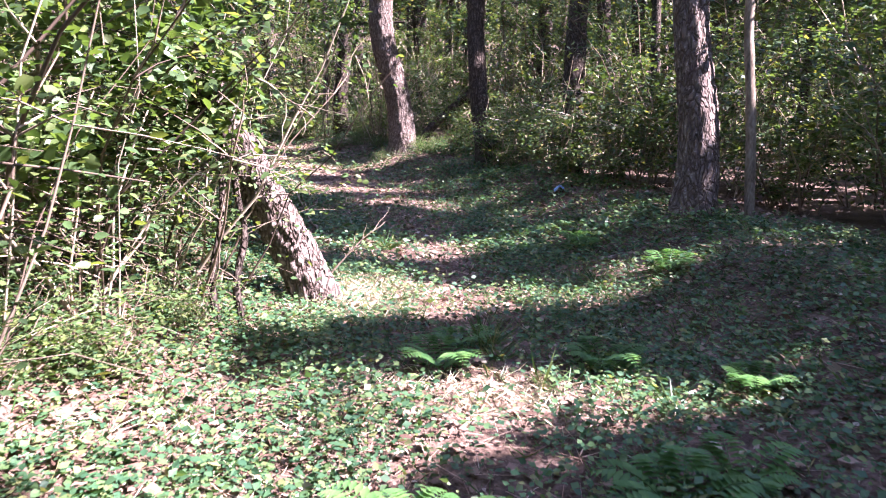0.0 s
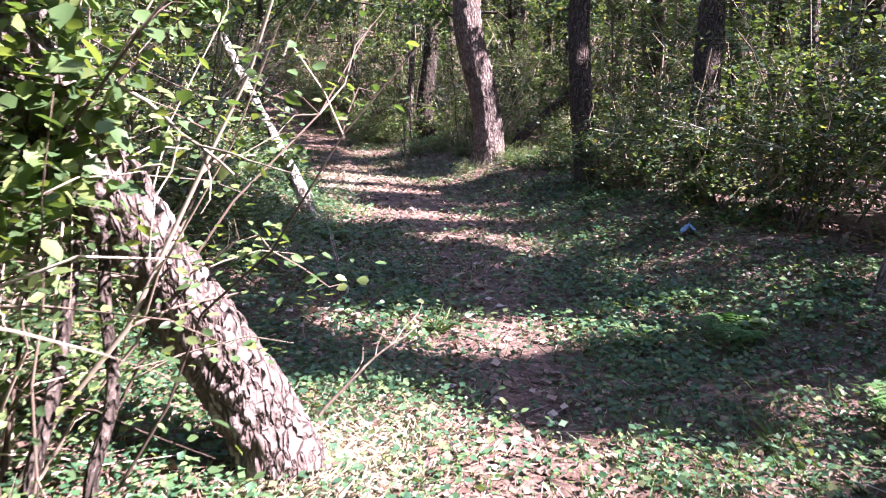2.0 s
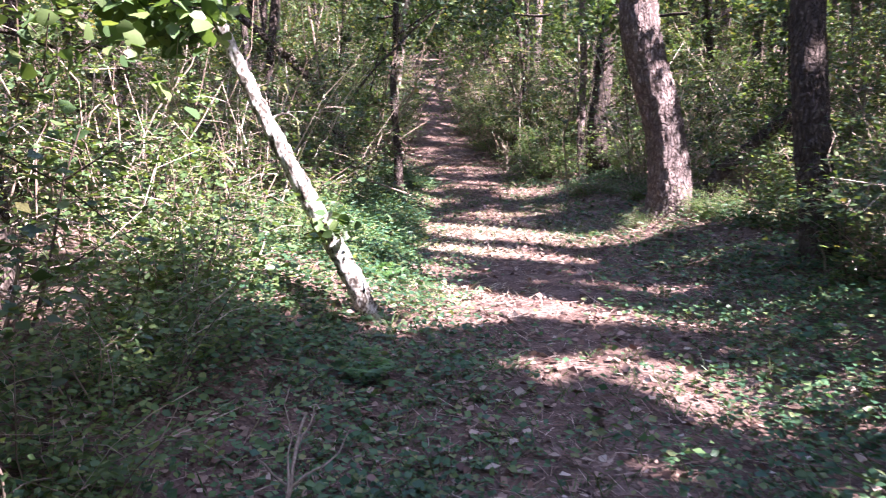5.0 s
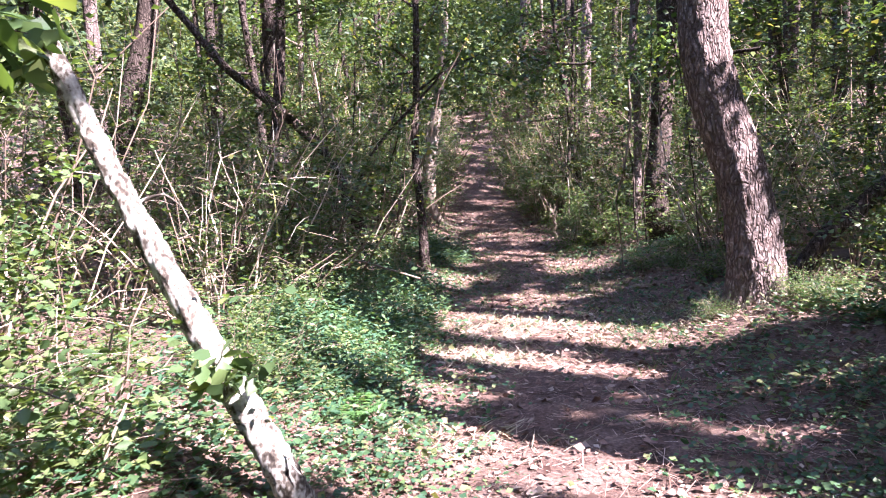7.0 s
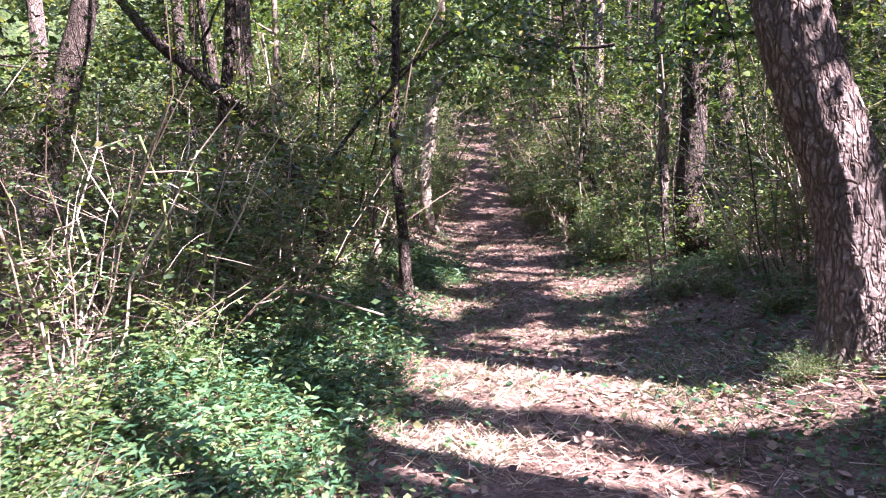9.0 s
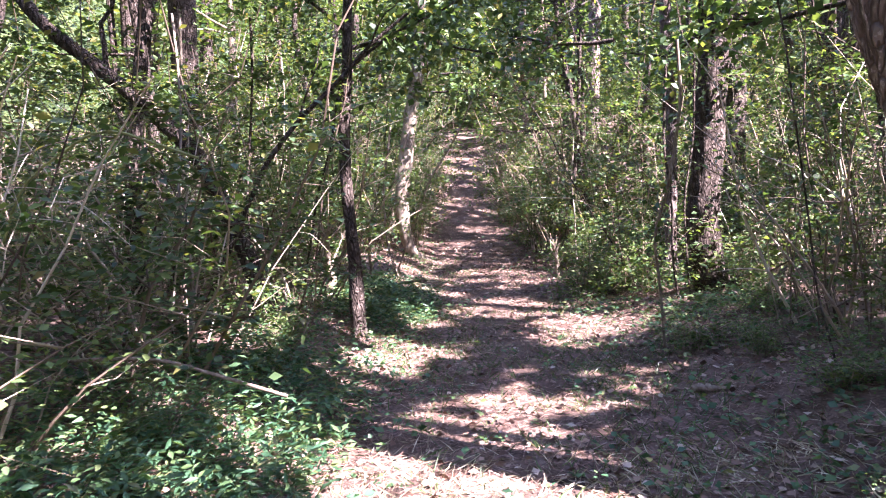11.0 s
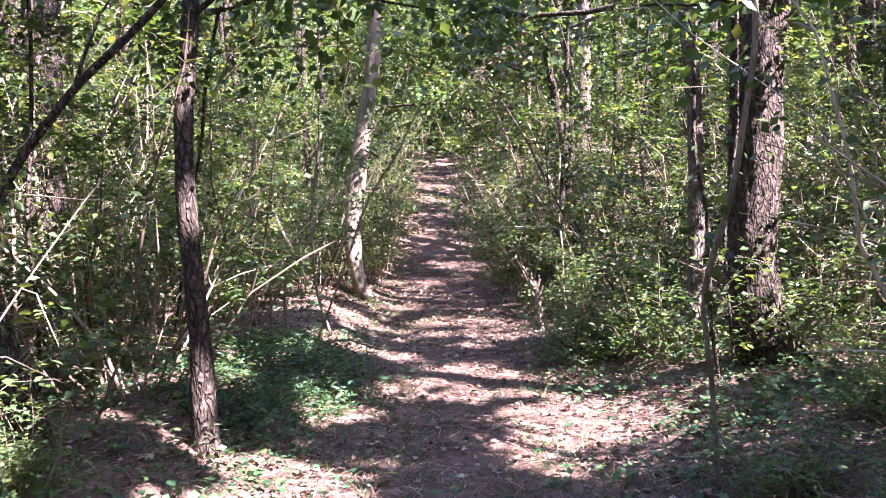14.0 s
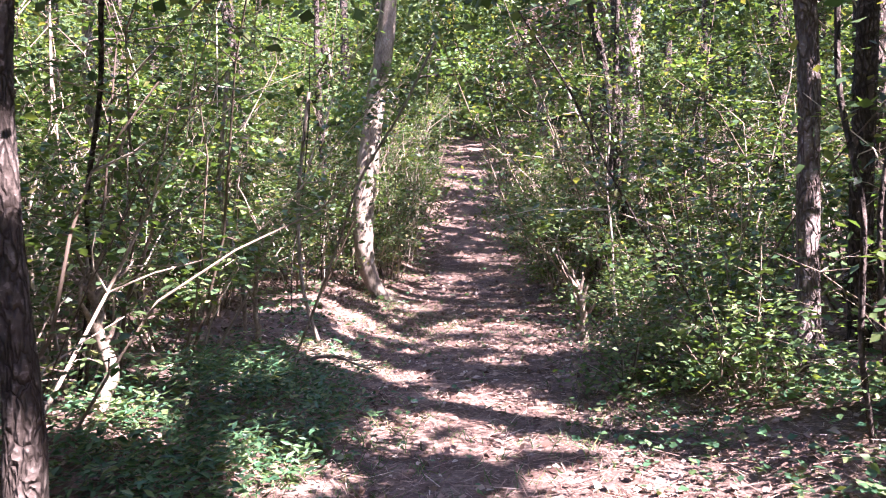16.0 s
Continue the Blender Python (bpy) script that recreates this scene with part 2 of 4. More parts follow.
def smooth_line(pts, n):
    """n points along a smooth curve through pts."""
    pts = np.asarray(pts, float)
    t = np.concatenate([[0], np.cumsum(np.linalg.norm(np.diff(pts, axis=0), axis=1))])
    x = np.linspace(0, t[-1], n)
    raw = np.stack([np.interp(x, t, pts[:, k]) for k in range(3)], -1)
    w = max(1, n // (len(pts) * 3))
    pad = np.concatenate([raw[:1] - (raw[1:w + 1] - raw[:1])[::-1], raw, raw[-1:] + (raw[-1:] - raw[-w - 1:-1])[::-1]])
    ker = np.ones(2 * w + 1) / (2 * w + 1)
    return np.stack([np.convolve(pad[:, k], ker, "valid") for k in range(3)], -1)


# ---- lie of the land ----
TRAIL = np.array([(1.6, -12), (1.7, 2), (1.75, 5.5), (1.7, 8), (1.35, 11), (0.4, 14), (-0.95, 17.2), (-2.2, 20.4), (-3.6, 24), (-5.0, 27), (-6.2, 29), (-7.8, 32.3), (-9.2, 35), (-11.5, 39.5), (-13.0, 42.4), (-17.3, 51), (-20.6, 58)])
EDGE_L = np.array([(-12, 0.4), (5.0, 0.15), (6.1, 0.05), (7.2, 0.4), (9.8, 0.3), (11.0, -0.25), (13.6, -1.1), (15.7, -2.05), (17.5, -2.6), (20.5, -4.0), (23.2, -5.5), (25.2, -5.9), (29.5, -8.2), (39.5, -13.0), (51, -18.8), (70, -28)])
EDGE_R = np.array([(-12, 5.0), (8.5, 4.85), (9.7, 4.6), (11.3, 3.4), (13, 2.65), (14.6, 2.0), (17.5, 1.5), (19.8, -0.3), (21.5, -1.35), (22.9, -1.8), (27.1, -3.9), (29.5, -4.9), (39.5, -10.1), (51, -15.9), (70, -24)])
tl = np.concatenate([[0], np.cumsum(np.linalg.norm(np.diff(TRAIL, axis=0), axis=1))])
ts = np.arange(0, tl[-1], 0.3)
LINE = np.stack([np.interp(ts, tl, TRAIL[:, k]) for k in (0, 1)], -1)


def edge_l(y):
    return np.interp(y, EDGE_L[:, 0], EDGE_L[:, 1])


def edge_r(y):
    return np.interp(y, EDGE_R[:, 0], EDGE_R[:, 1])


def off_trail(x, y):
    x, y = np.atleast_1d(np.asarray(x, float)), np.atleast_1d(np.asarray(y, float))
    d = np.empty(len(x))
    for k in range(0, len(x), 20000):
        q = np.stack([x[k:k + 20000], y[k:k + 20000]], -1)
        d[k:k + 20000] = np.sqrt(((q[:, None] - LINE[None]) ** 2).sum(-1).min(1))
    return d


def bumps(x, y, f):
    return (np.sin(f * x + 1.3 * np.sin(0.7 * f * y)) + np.sin(1.1 * f * y + 1.7 * np.sin(0.6 * f * x + 2)) + np.sin(0.8 * f * (x + y) + 4)) / 3


def height(x, y):
    x, y = np.atleast_1d(np.asarray(x, float)), np.atleast_1d(np.asarray(y, float))
    along = (x + 6.2) * -0.43 + (y - 29.0) * 0.9
    hill = np.interp(along, [-4, 0, 3, 6, 8.5, 10.5, 14.5, 24.5, 33, 60], [0.0, 0.08, 0.3, 0.55, 1.0, 1.65, 3.1, 4.9, 6.3, 7.5])
    b = np.clip((off_trail(x, y) - 0.9) / 1.5, 0, 1)
    bank = 0.38 * b * b * (3 - 2 * b)
    return hill + bank + 0.025 * bumps(x, y, 2.3) + 0.012 * bumps(x + 9, y, 7.0)


def patchy(x, y, f=1.3, seed=0.0):
    """0 to 1 in soft patches."""
    return 0.5 + 0.5 * bumps(x + seed, y - seed, f)


# openings overhead: ground places that the sun reaches (x, y, half length across, half length along)
SUNNY = [(1.8, 6.33, 0.45, 0.22), (0.85, 8.15, 0.55, 0.6), (-0.2, 7.75, 1.5, 0.5), (0.6, 5.6, 0.5, 0.3), (1.0, 9.75, 0.7, 0.22), (2.1, 10.1, 0.7, 0.16), (2.6, 11.6, 0.4, 0.2), (-2.6, 12.8, 0.8, 0.4), (1.9, 12.7, 0.45, 0.14),
         (0.1, 14.4, 0.6, 0.26), (-0.9, 14.65, 0.5, 0.25), (-1.1, 16.65, 0.75, 0.24), (-1.2, 17.9, 1.35, 0.42), (-2.4, 18.8, 0.6, 0.2), (0.3, 17.9, 0.75, 0.5), (1.1, 18.0, 0.7, 0.5), (-2.5, 18.95, 0.6, 0.25), (-1.8, 19.9, 0.3, 0.15), (-3.7, 20.5, 0.35, 0.2), (-3.8, 21.25, 0.4, 0.16),
         (-2.15, 23.0, 0.45, 0.2), (-4.5, 22.75, 0.3, 0.15), (-4.1, 24.95, 0.5, 0.17), (-3.5, 24.35, 0.3, 0.14), (-2.4, 23.4, 0.35, 0.14), (-5.5, 25.6, 0.3, 0.14), (-4.3, 23.65, 0.25, 0.15), (-6.3, 25.45, 0.5, 0.2), (-5.9, 22.45, 0.35, 0.25), (-4.6, 27.8, 0.4, 0.2), (-5.9, 28.4, 0.7, 0.26),
         (-7.4, 27.5, 0.5, 0.2), (-7.7, 29.65, 0.35, 0.22), (-8.2, 33.0, 0.9, 0.2), (-9.4, 35.2, 0.9, 0.2), (-10.5, 37.2, 0.9, 0.2), (-12.2, 40.6, 0.9, 0.22), (-1.25, 15.4, 0.35, 0.2), (-2.2, 13.4, 0.5, 0.3)]


def shades_opening(p, grow=0.0):
    """Which of the points p lie between the sun and one of the openings' places."""
    p = np.atleast_2d(p)
    k = p[:, 2] / TO_SUN.z
    gx, gy = p[:, 0] - k * TO_SUN.x, p[:, 1] - k * TO_SUN.y
    hit = np.zeros(len(p), bool)
    for x, y, a, b in SUNNY:
        hit |= ((gx - x) / (a + grow)) ** 2 + ((gy - y) / (b + grow)) ** 2 < 1
    return hit


_table = np.random.default_rng(99).random((64, 64))


def soft_noise(x, y):
    """Smooth value noise, 0 to 1, one cell a unit."""
    i, j = np.floor(x).astype(int), np.floor(y).astype(int)
    u, w = x - i, y - j
    u, w = u * u * (3 - 2 * u), w * w * (3 - 2 * w)
    a, b = _table[i % 64, j % 64], _table[(i + 1) % 64, j % 64]
    c, d = _table[i % 64, (j + 1) % 64], _table[(i + 1) % 64, (j + 1) % 64]
    return (a * (1 - u) + b * u) * (1 - w) + (c * (1 - u) + d * u) * w


def in_gap(p, grow=0.1):
    """Which of the leaves at p would fill a gap of the crowns: the openings, and small gaps all over."""
    p = np.atleast_2d(p)
    k = p[:, 2] / TO_SUN.z
    gx, gy = p[:, 0] - k * TO_SUN.x, p[:, 1] - k * TO_SUN.y
    n = 0.62 * soft_noise(gx / 1.3, gy / 0.62) + 0.38 * soft_noise(gx / 0.45 + 9, gy / 0.24 + 5)
    lo, hi = edge_l(gy), edge_r(gy)
    # lower threshold: more leaves left out, more sun on that stretch of ground
    need = np.where(gx < lo - 0.2, GAP_LEFT, np.where(gx > hi, GAP_RIGHT, GAP_TRAIL))
    need = np.where((gy < 9.8) & (gx > 2.2), 0.7, need)
    need = np.where((gy >= 9.8) & (gy < 13.5) & (gx > 2.3), 0.6, need)
    need = np.where((gy < 8.6) & (gx > 0.5) & (gx <= 2.2), 0.6, need)
    need = np.where((gy >= 5.8) & (gy < 8.6) & (gx <= 0.5), 0.4, need)
    need = np.where((gy < 5.8) & (gx <= 0.5), 0.59, need)
    need = np.where((gy >= 8.6) & (gy < 12.0) & (gx < 2.3) & ((gx > -1.8) | (gy < 10.6)), 0.68, need)
    need = np.where((gy > 14.5) & (gy < 20) & (gx < lo - 0.4), 0.63, need)
    need = np.where((gy >= 20) & (gx < lo - 0.4), 0.585, need)
    need = np.where((gy > 19) & (gx > lo) & (gx < hi), 0.63, need)
    need = np.where((gy > 19) & (gx >= hi), 0.55, need)
    return shades_opening(p, grow) | ((n > need) & (p[:, 2] > 3.5))


# ---- ground ----
def spaced(lo, hi, fine_lo, fine_hi, step, far):
    mid = np.arange(fine_lo, fine_hi, step)
    up = fine_hi + (hi - fine_hi) * np.linspace(0, 1, far) ** 3
    down = fine_lo - (fine_lo - lo) * np.linspace(1, 0, far, endpoint=False) ** 3
    return np.concatenate([down, mid, up])


def build_ground():
    xs = spaced(-600, 600, -14, 8, 0.17, 22)
    ys = spaced(-600, 600, -1, 44, 0.18, 22)
    gx, gy = np.meshgrid(xs, ys)
    gz = height(gx.ravel(), gy.ravel())
    v = np.stack([gx.ravel(), gy.ravel(), gz], -1)
    nx = len(xs)
    i = (np.arange(len(ys) - 1)[:, None] * nx + np.arange(nx - 1)[None]).ravel()
    f = np.stack([i, i + 1, i + nx + 1, i + nx], -1)
    ob = new("ground", mesh_np("ground", v, [f], SOIL, True))
    tagged(ob, "brown forest soil with leaf litter and pine straw", "forest floor", kind="structure")


build_ground()


def trail_points(n, r, y0, y1, left, right, power=1.0):
    """Random places beside the trail: between two heights of y, reaching out to the left and right."""
    y = r.uniform(y0, y1, n)
    mid = np.interp(y, TRAIL[:, 1], TRAIL[:, 0])
    u = r.uniform(-1, 1, n)
    u = np.sign(u) * np.abs(u) ** power
    return mid + np.where(u < 0, u * left, u * right), y


def flat_up(n, r, tilt):
    return np.tile((0, 0, 1.0), (n, 1)) + tilt * r.normal(size=(n, 3))


def build_litter():
    """Pine straw on the trail and fallen leaves all over."""
    r = np.random.default_rng(11)
    xa, ya = trail_points(26000, r, 1.5, 14, 2.2, 3.0)
    xb, yb = trail_points(46000, r, 14, 30, 2.3, 2.3)
    xc, yc = trail_points(16000, r, 30, 48, 1.9, 1.9)
    x, y = np.concatenate([xa, xb, xc]), np.concatenate([ya, yb, yc])
    keep = r.random(len(x)) < 0.45 + 0.55 * patchy(x, y, 1.7)
    x, y = x[keep], y[keep]
    n = len(x)
    at = np.stack([x, y, height(x, y) + r.uniform(0.004, 0.022, n)], -1)
    v, f = scatter(STRIP, at, randdir(n, r, -0.1, 0.2), flat_up(n, r, 0.4), r.uniform(0.08, 0.18, n), 0.024)
    tagged(new("pine_straw", mesh_np("pine_straw", v, [f], STRAW)), "reddish brown fallen pine needles on the trail", "pine straw", kind="stuff")
    xa, ya = trail_points(30000, r, 1.5, 15, 2.6, 3.6)
    xb, yb = trail_points(34000, r, 15, 32, 4.5, 4.0)
    xc, yc = trail_points(8000, r, 32, 48, 3, 3)
    x, y = np.concatenate([xa, xb, xc]), np.concatenate([ya, yb, yc])
    keep = r.random(len(x)) < 0.35 + 0.65 * patchy(x, y, 2.1, 5)
    x, y = x[keep], y[keep]
    n = len(x)
    at = np.stack([x, y, height(x, y) + r.uniform(0.005, 0.03, n)], -1)
    v, f = scatter(KITE, at, randdir(n, r, -0.15, 0.3), flat_up(n, r, 0.5), 0.022 + 0.055 * r.random(n) ** 1.5, 1.5)
    tagged(new("fallen_leaves", mesh_np("fallen_leaves", v, [f], DEADLEAF)), "brown and tan dead leaves strewn on the ground", "leaf litter", kind="stuff")


build_litter()


def herb_density(x, y):
    """How much of the ground the low herbs hide: nearly all of the clearing, only the edges further on."""
    d = off_trail(x, y)
    late = np.clip((y - 10) / 6, 0, 1)
    tread = np.clip((d - 0.15) / (0.45 + 0.9 * late), 0, 1) ** (1 + late)
    clump = np.clip(1.9 * patchy(x, y, 1.6, 3) * patchy(x, y, 3.9, 8) + 0.3 * (1 - late), 0, 1)
    side = np.exp(-(((x + 2.75 + (y - 17.3) * 0.42) / 0.8) ** 2) - ((y - 17.0) / 3.2) ** 2)
    # herbs thinned where pale grass brightens two sunlit patches
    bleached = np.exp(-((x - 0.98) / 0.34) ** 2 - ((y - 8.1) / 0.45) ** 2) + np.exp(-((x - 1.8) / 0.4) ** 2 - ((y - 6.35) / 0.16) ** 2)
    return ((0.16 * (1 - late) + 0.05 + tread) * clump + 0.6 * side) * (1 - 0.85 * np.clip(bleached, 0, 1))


def build_ground_cover():
    r = np.random.default_rng(12)
    pieces = []
    for n, y0, y1, left, right, shape, big in ((72000, 1.7, 9.5, 2.4, 3.2, KITE, 0.72), (32000, 9.5, 16, 2.7, 2.6, KITE, 0.95), (22000, 16, 25, 4.0, 2.8, KITE, 1.15), (11000, 25, 44, 3.2, 3.0, KITE, 1.4)):
        x, y = trail_points(n, r, y0, y1, left, right)
        keep = r.random(n) < 0.72 * herb_density(x, y)
        x, y = x[keep], y[keep]
        n = len(x)
        stem = np.stack([x, y, height(x, y)], -1)
        h = r.uniform(0.015, 0.12, n) * (0.5 + 1.0 * patchy(x, y, 2.7, 1))
        for k in range(3):
            a = r.uniform(0, 2 * np.pi, n)
            way = np.stack([np.cos(a), np.sin(a), r.uniform(-0.2, 0.5, n)], -1)
            at = stem + np.stack([0.012 * np.cos(a), 0.012 * np.sin(a), h * r.uniform(0.6, 1.1, n)], -1)
            pieces.append(scatter(shape, at, way, flat_up(n, r, 0.4), (0.018 + 0.05 * r.random(n) ** 1.8) * big, 1.4))
    v, f = join(pieces)
    quads = [q for q in f if q.shape[1] == 4]
    tris = [q for q in f if q.shape[1] == 3]
    tagged(new("ground_cover", mesh_np("ground_cover", v, quads + tris, LEAF_GROUND)), "low green leafy herbs and creeping vines", "ground cover", kind="stuff")
    # grass
    x, y = trail_points(100000, r, 1.6, 32, 4.2, 3.2)
    d = off_trail(x, y)
    grassy = np.clip(patchy(x, y, 1.1, 21) * 1.9 - 0.5, 0, 1) * np.exp(-((d - 0.9) / 0.8) ** 2)
    bank = np.exp(-(((x + 2.75 + (y - 17.3) * 0.42) / 0.6) ** 2) - ((y - 17.3) / 2.4) ** 2) + 0.4 * np.exp(-(((x + 5.5) / 0.6) ** 2) - ((y - 23.6) / 1.5) ** 2)
    keep = r.random(len(x)) < 0.3 * grassy + 0.25 * bank + 0.14 * (y < 13) * patchy(x, y, 2.2, 4)
    x, y, bank = x[keep], y[keep], bank[keep]
    tall = np.where(bank > 0.3, 1.1, 0.8)
    pieces = []
    for k in range(4):
        n = len(x)
        jx, jy = x + r.normal(0, 0.02, n), y + r.normal(0, 0.02, n)
        at = np.stack([jx, jy, height(jx, jy) - 0.005], -1)
        pieces.append(scatter(BLADE, at, randdir(n, r, 0.35, 0.95), randdir(n, r, 0.1, 0.5), r.uniform(0.06, 0.17, n) * tall, 0.055))
    v, f = join(pieces)
    tagged(new("grass", mesh_np("grass", v, f, GRASS)), "thin green and straw-coloured grass blades", "grass", kind="stuff")


build_ground_cover()


def build_bank_herbs():
    """Knee-high herbs with narrow leaves on the low bank beside the trail."""
    r = np.random.default_rng(16)
    pieces = []
    for cx, cy, sx, sy, n in ((-2.6, 16.8, 0.55, 1.1, 1500), (-3.6, 18.8, 0.45, 0.7, 500), (-4.7, 22.5, 0.4, 0.7, 700), (-5.5, 23.9, 0.4, 0.5, 350), (-1.9, 15.0, 0.4, 0.7, 450), (2.0, 17.3, 0.5, 0.35, 260)):
        x, y = r.normal(cx, sx, n), r.normal(cy, sy, n)
        clear = off_trail(x, y) > 1.05
        x, y = x[clear], y[clear]
        n = len(x)
        foot = np.stack([x, y, height(x, y)], -1)
        tall = r.uniform(0.08, 0.3, n) * (0.6 + 0.8 * patchy(x, y, 2.4, 6))
        for k in range(6):
            at = foot + np.stack([r.normal(0, 0.03, n), r.normal(0, 0.03, n), tall * (0.25 + 0.15 * k)], -1)
            pieces.append(scatter(KITE, at, randdir(n, r, -0.25, 0.6), flat_up(n, r, 0.5), r.uniform(0.04, 0.09, n), 0.6))
    v, f = join(pieces)
    tagged(new("bank_herbs", mesh_np("bank_herbs", v, f, LEAF_GROUND)), "dense narrow-leaved green herbs on the low bank", "herbs", kind="stuff")


build_bank_herbs()


def build_sunlit_dry_grass():
    """Bleached grass round the broken trunk, and pale grass that whitens the sunlit patches."""
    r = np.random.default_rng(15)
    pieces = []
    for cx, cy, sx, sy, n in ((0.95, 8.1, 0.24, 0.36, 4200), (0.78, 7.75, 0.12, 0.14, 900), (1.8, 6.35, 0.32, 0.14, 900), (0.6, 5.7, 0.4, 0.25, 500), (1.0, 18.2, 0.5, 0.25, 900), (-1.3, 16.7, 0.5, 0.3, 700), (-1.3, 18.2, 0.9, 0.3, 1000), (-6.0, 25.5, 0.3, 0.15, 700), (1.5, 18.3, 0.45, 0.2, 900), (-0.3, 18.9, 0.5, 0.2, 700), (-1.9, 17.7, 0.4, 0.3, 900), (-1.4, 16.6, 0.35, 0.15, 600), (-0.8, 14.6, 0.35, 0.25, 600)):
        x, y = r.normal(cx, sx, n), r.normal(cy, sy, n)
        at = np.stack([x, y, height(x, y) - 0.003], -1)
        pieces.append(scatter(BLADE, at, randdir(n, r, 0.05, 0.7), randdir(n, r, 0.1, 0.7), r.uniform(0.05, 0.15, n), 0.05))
    v, f = join(pieces)
    tagged(new("dry_grass_sunlit", mesh_np("dry_grass_sunlit", v, f, DRYGRASS_SUNLIT)), "bleached dry grass, pale blades also brightening the sunlit patches", "grass", kind="stuff")


build_sunlit_dry_grass()


# ---- trees ----
def bark_trunk(line, radii, sides, rings, depth, plate, seed, flare=0.0):
    """A trunk with furrowed bark: long plates with cracks between, wider at the foot."""
    pts = smooth_line(line, rings)
    t = np.linspace(0, 1, rings)
    rad = np.interp(t, np.linspace(0, 1, len(radii)), radii)
    v, f = tube(pts, np.ones(rings), sides)
    v = v.reshape(rings, sides, 3)
    dirs = v - pts[:, None]
    hgt = np.concatenate([[0], np.cumsum(np.linalg.norm(np.diff(pts, axis=0), axis=1))])
    for i in range(rings):
        for j in range(sides):
            a = 2 * math.pi * j / sides
            r0 = rad[i]
            q = Vector((math.cos(a) * r0 / plate, math.sin(a) * r0 / plate, hgt[i] / (plate * 2.3) + seed))
            q += 0.25 * noise.noise_vector(q * 1.7)
            near = noise.voronoi(q)[0]
            crack = min(1.0, (near[1] - near[0]) * 3.2)
            lump = noise.noise(Vector((math.cos(a) * 0.9, math.sin(a) * 0.9, hgt[i] * 1.3 + seed)))
            foot = flare * math.exp(-hgt[i] / 0.22) * (0.65 + 0.5 * math.cos(3 * a + seed))
            v[i, j] = pts[i] + dirs[i, j] * (r0 * (1 + 0.07 * lump) + foot + depth * (crack - 0.6) + 0.3 * depth * noise.noise(q * 4))
    return v.reshape(-1, 3), [f]


def plain_trunk(line, radii, sides, rings, rough=0.08, seed=0.0):
    pts = smooth_line(line, rings)
    rad = np.interp(np.linspace(0, 1, rings), np.linspace(0, 1, len(radii)), radii)
    v, f = tube(pts, rad, sides)
    out = []
    for i, p in enumerate(v):
        c = pts[i // sides]
        out.append(c + (p - c) * (1 + rough * 2 * noise.noise(Vector(p * 6) + Vector((seed, 0, 0)))))
    return np.array(out), [f]


def needle_crown(r, centre, spread, tall, clumps):
    """A pine's crown: tufts of needles round branch ends, uneven, with gaps."""
    c = np.asarray(centre) + randdir(clumps, r) * (r.random(clumps) ** 0.4)[:, None] * (spread, spread, tall)
    c = c[~in_gap(c, 0.3)]
    n = 18
    at = np.repeat(c, n, 0)
    way = randdir(len(at), r, -0.6, 1)
    return scatter(STRIP, at + 0.05 * way, way, randdir(len(at), r), r.uniform(0.24, 0.45, len(at)), 0.13)


def limb(r, start, way, length, radius, sides=5, sag=0.15, n=7):
    t = np.linspace(0, 1, n)[:, None]
    wob = np.cumsum(r.normal(0, 0.38 * length / n, (n, 3)), 0)
    pts = np.asarray(start) + t * unit(np.asarray(way, float)) * length + wob * t - np.array((0, 0, sag)) * t ** 2
    return pts, tube(pts, np.linspace(radius, radius * 0.3, n), sides)


def twig_leaves(r, n, pts, size, shape=KITE, spread=0.16, droop=0.25, width=1.0):
    """Leaves along a branch's outer part."""
    k = r.integers(len(pts) // 3, len(pts), n)
    at = np.asarray(pts)[k] + r.normal(0, spread, (n, 3))
    way = randdir(n, r, -0.8, 0.5)
    up = np.tile((0, 0, 1.0), (n, 1)) + 0.55 * r.normal(size=(n, 3))
    way[:, 2] -= droop
    return scatter(shape, at, way, up, r.uniform(0.7, 1.3, n) * size, width)


def base_of(p):
    return (float(p[0]), float(p[1]), float(height(p[0], p[1])[0]))


def tree(name, label, line, radii, bark, crown_mat=None, crown=None, limbs=(), sides=14, rings=40, depth=0.0, plate=0.06, flare=0.0, seed=0.0, group="", category="tree"):
    """Trunk, limbs and crown under one empty at the tree's foot."""
    foot = Vector(base_of(line[0]))
    thing = tagged(new(name), label, category, group)
    thing.location = foot
    line = [tuple(Vector(p) - foot) for p in line]
    line[0] = (line[0][0], line[0][1], -0.12)
    if depth:
        v, f = bark_trunk(line, radii, sides, rings, depth, plate, seed, flare)
    else:
        v, f = plain_trunk(line, radii, sides, rings, seed=seed)
    part("trunk", mesh_np("trunk", v, f, bark, True), thing)
    for pts, (lv, lf) in limbs:
        part("limb", mesh_np("limb", lv - np.array(foot), [lf], bark, True), thing)
    if crown is not None:
        cv, cf = crown
        part("crown", mesh_np("crown", cv - np.array(foot), cf if isinstance(cf, list) else [cf], crown_mat), thing)
    return thing


def rise(line, top, lean=(0, 0)):
    """Carry a trunk's line on up to the height top."""
    x, y, z = line[-1]
    return line + [(x + lean[0] * k, y + lean[1] * k, z + (top - z) * k) for k in (0.33, 0.66, 1.0)]


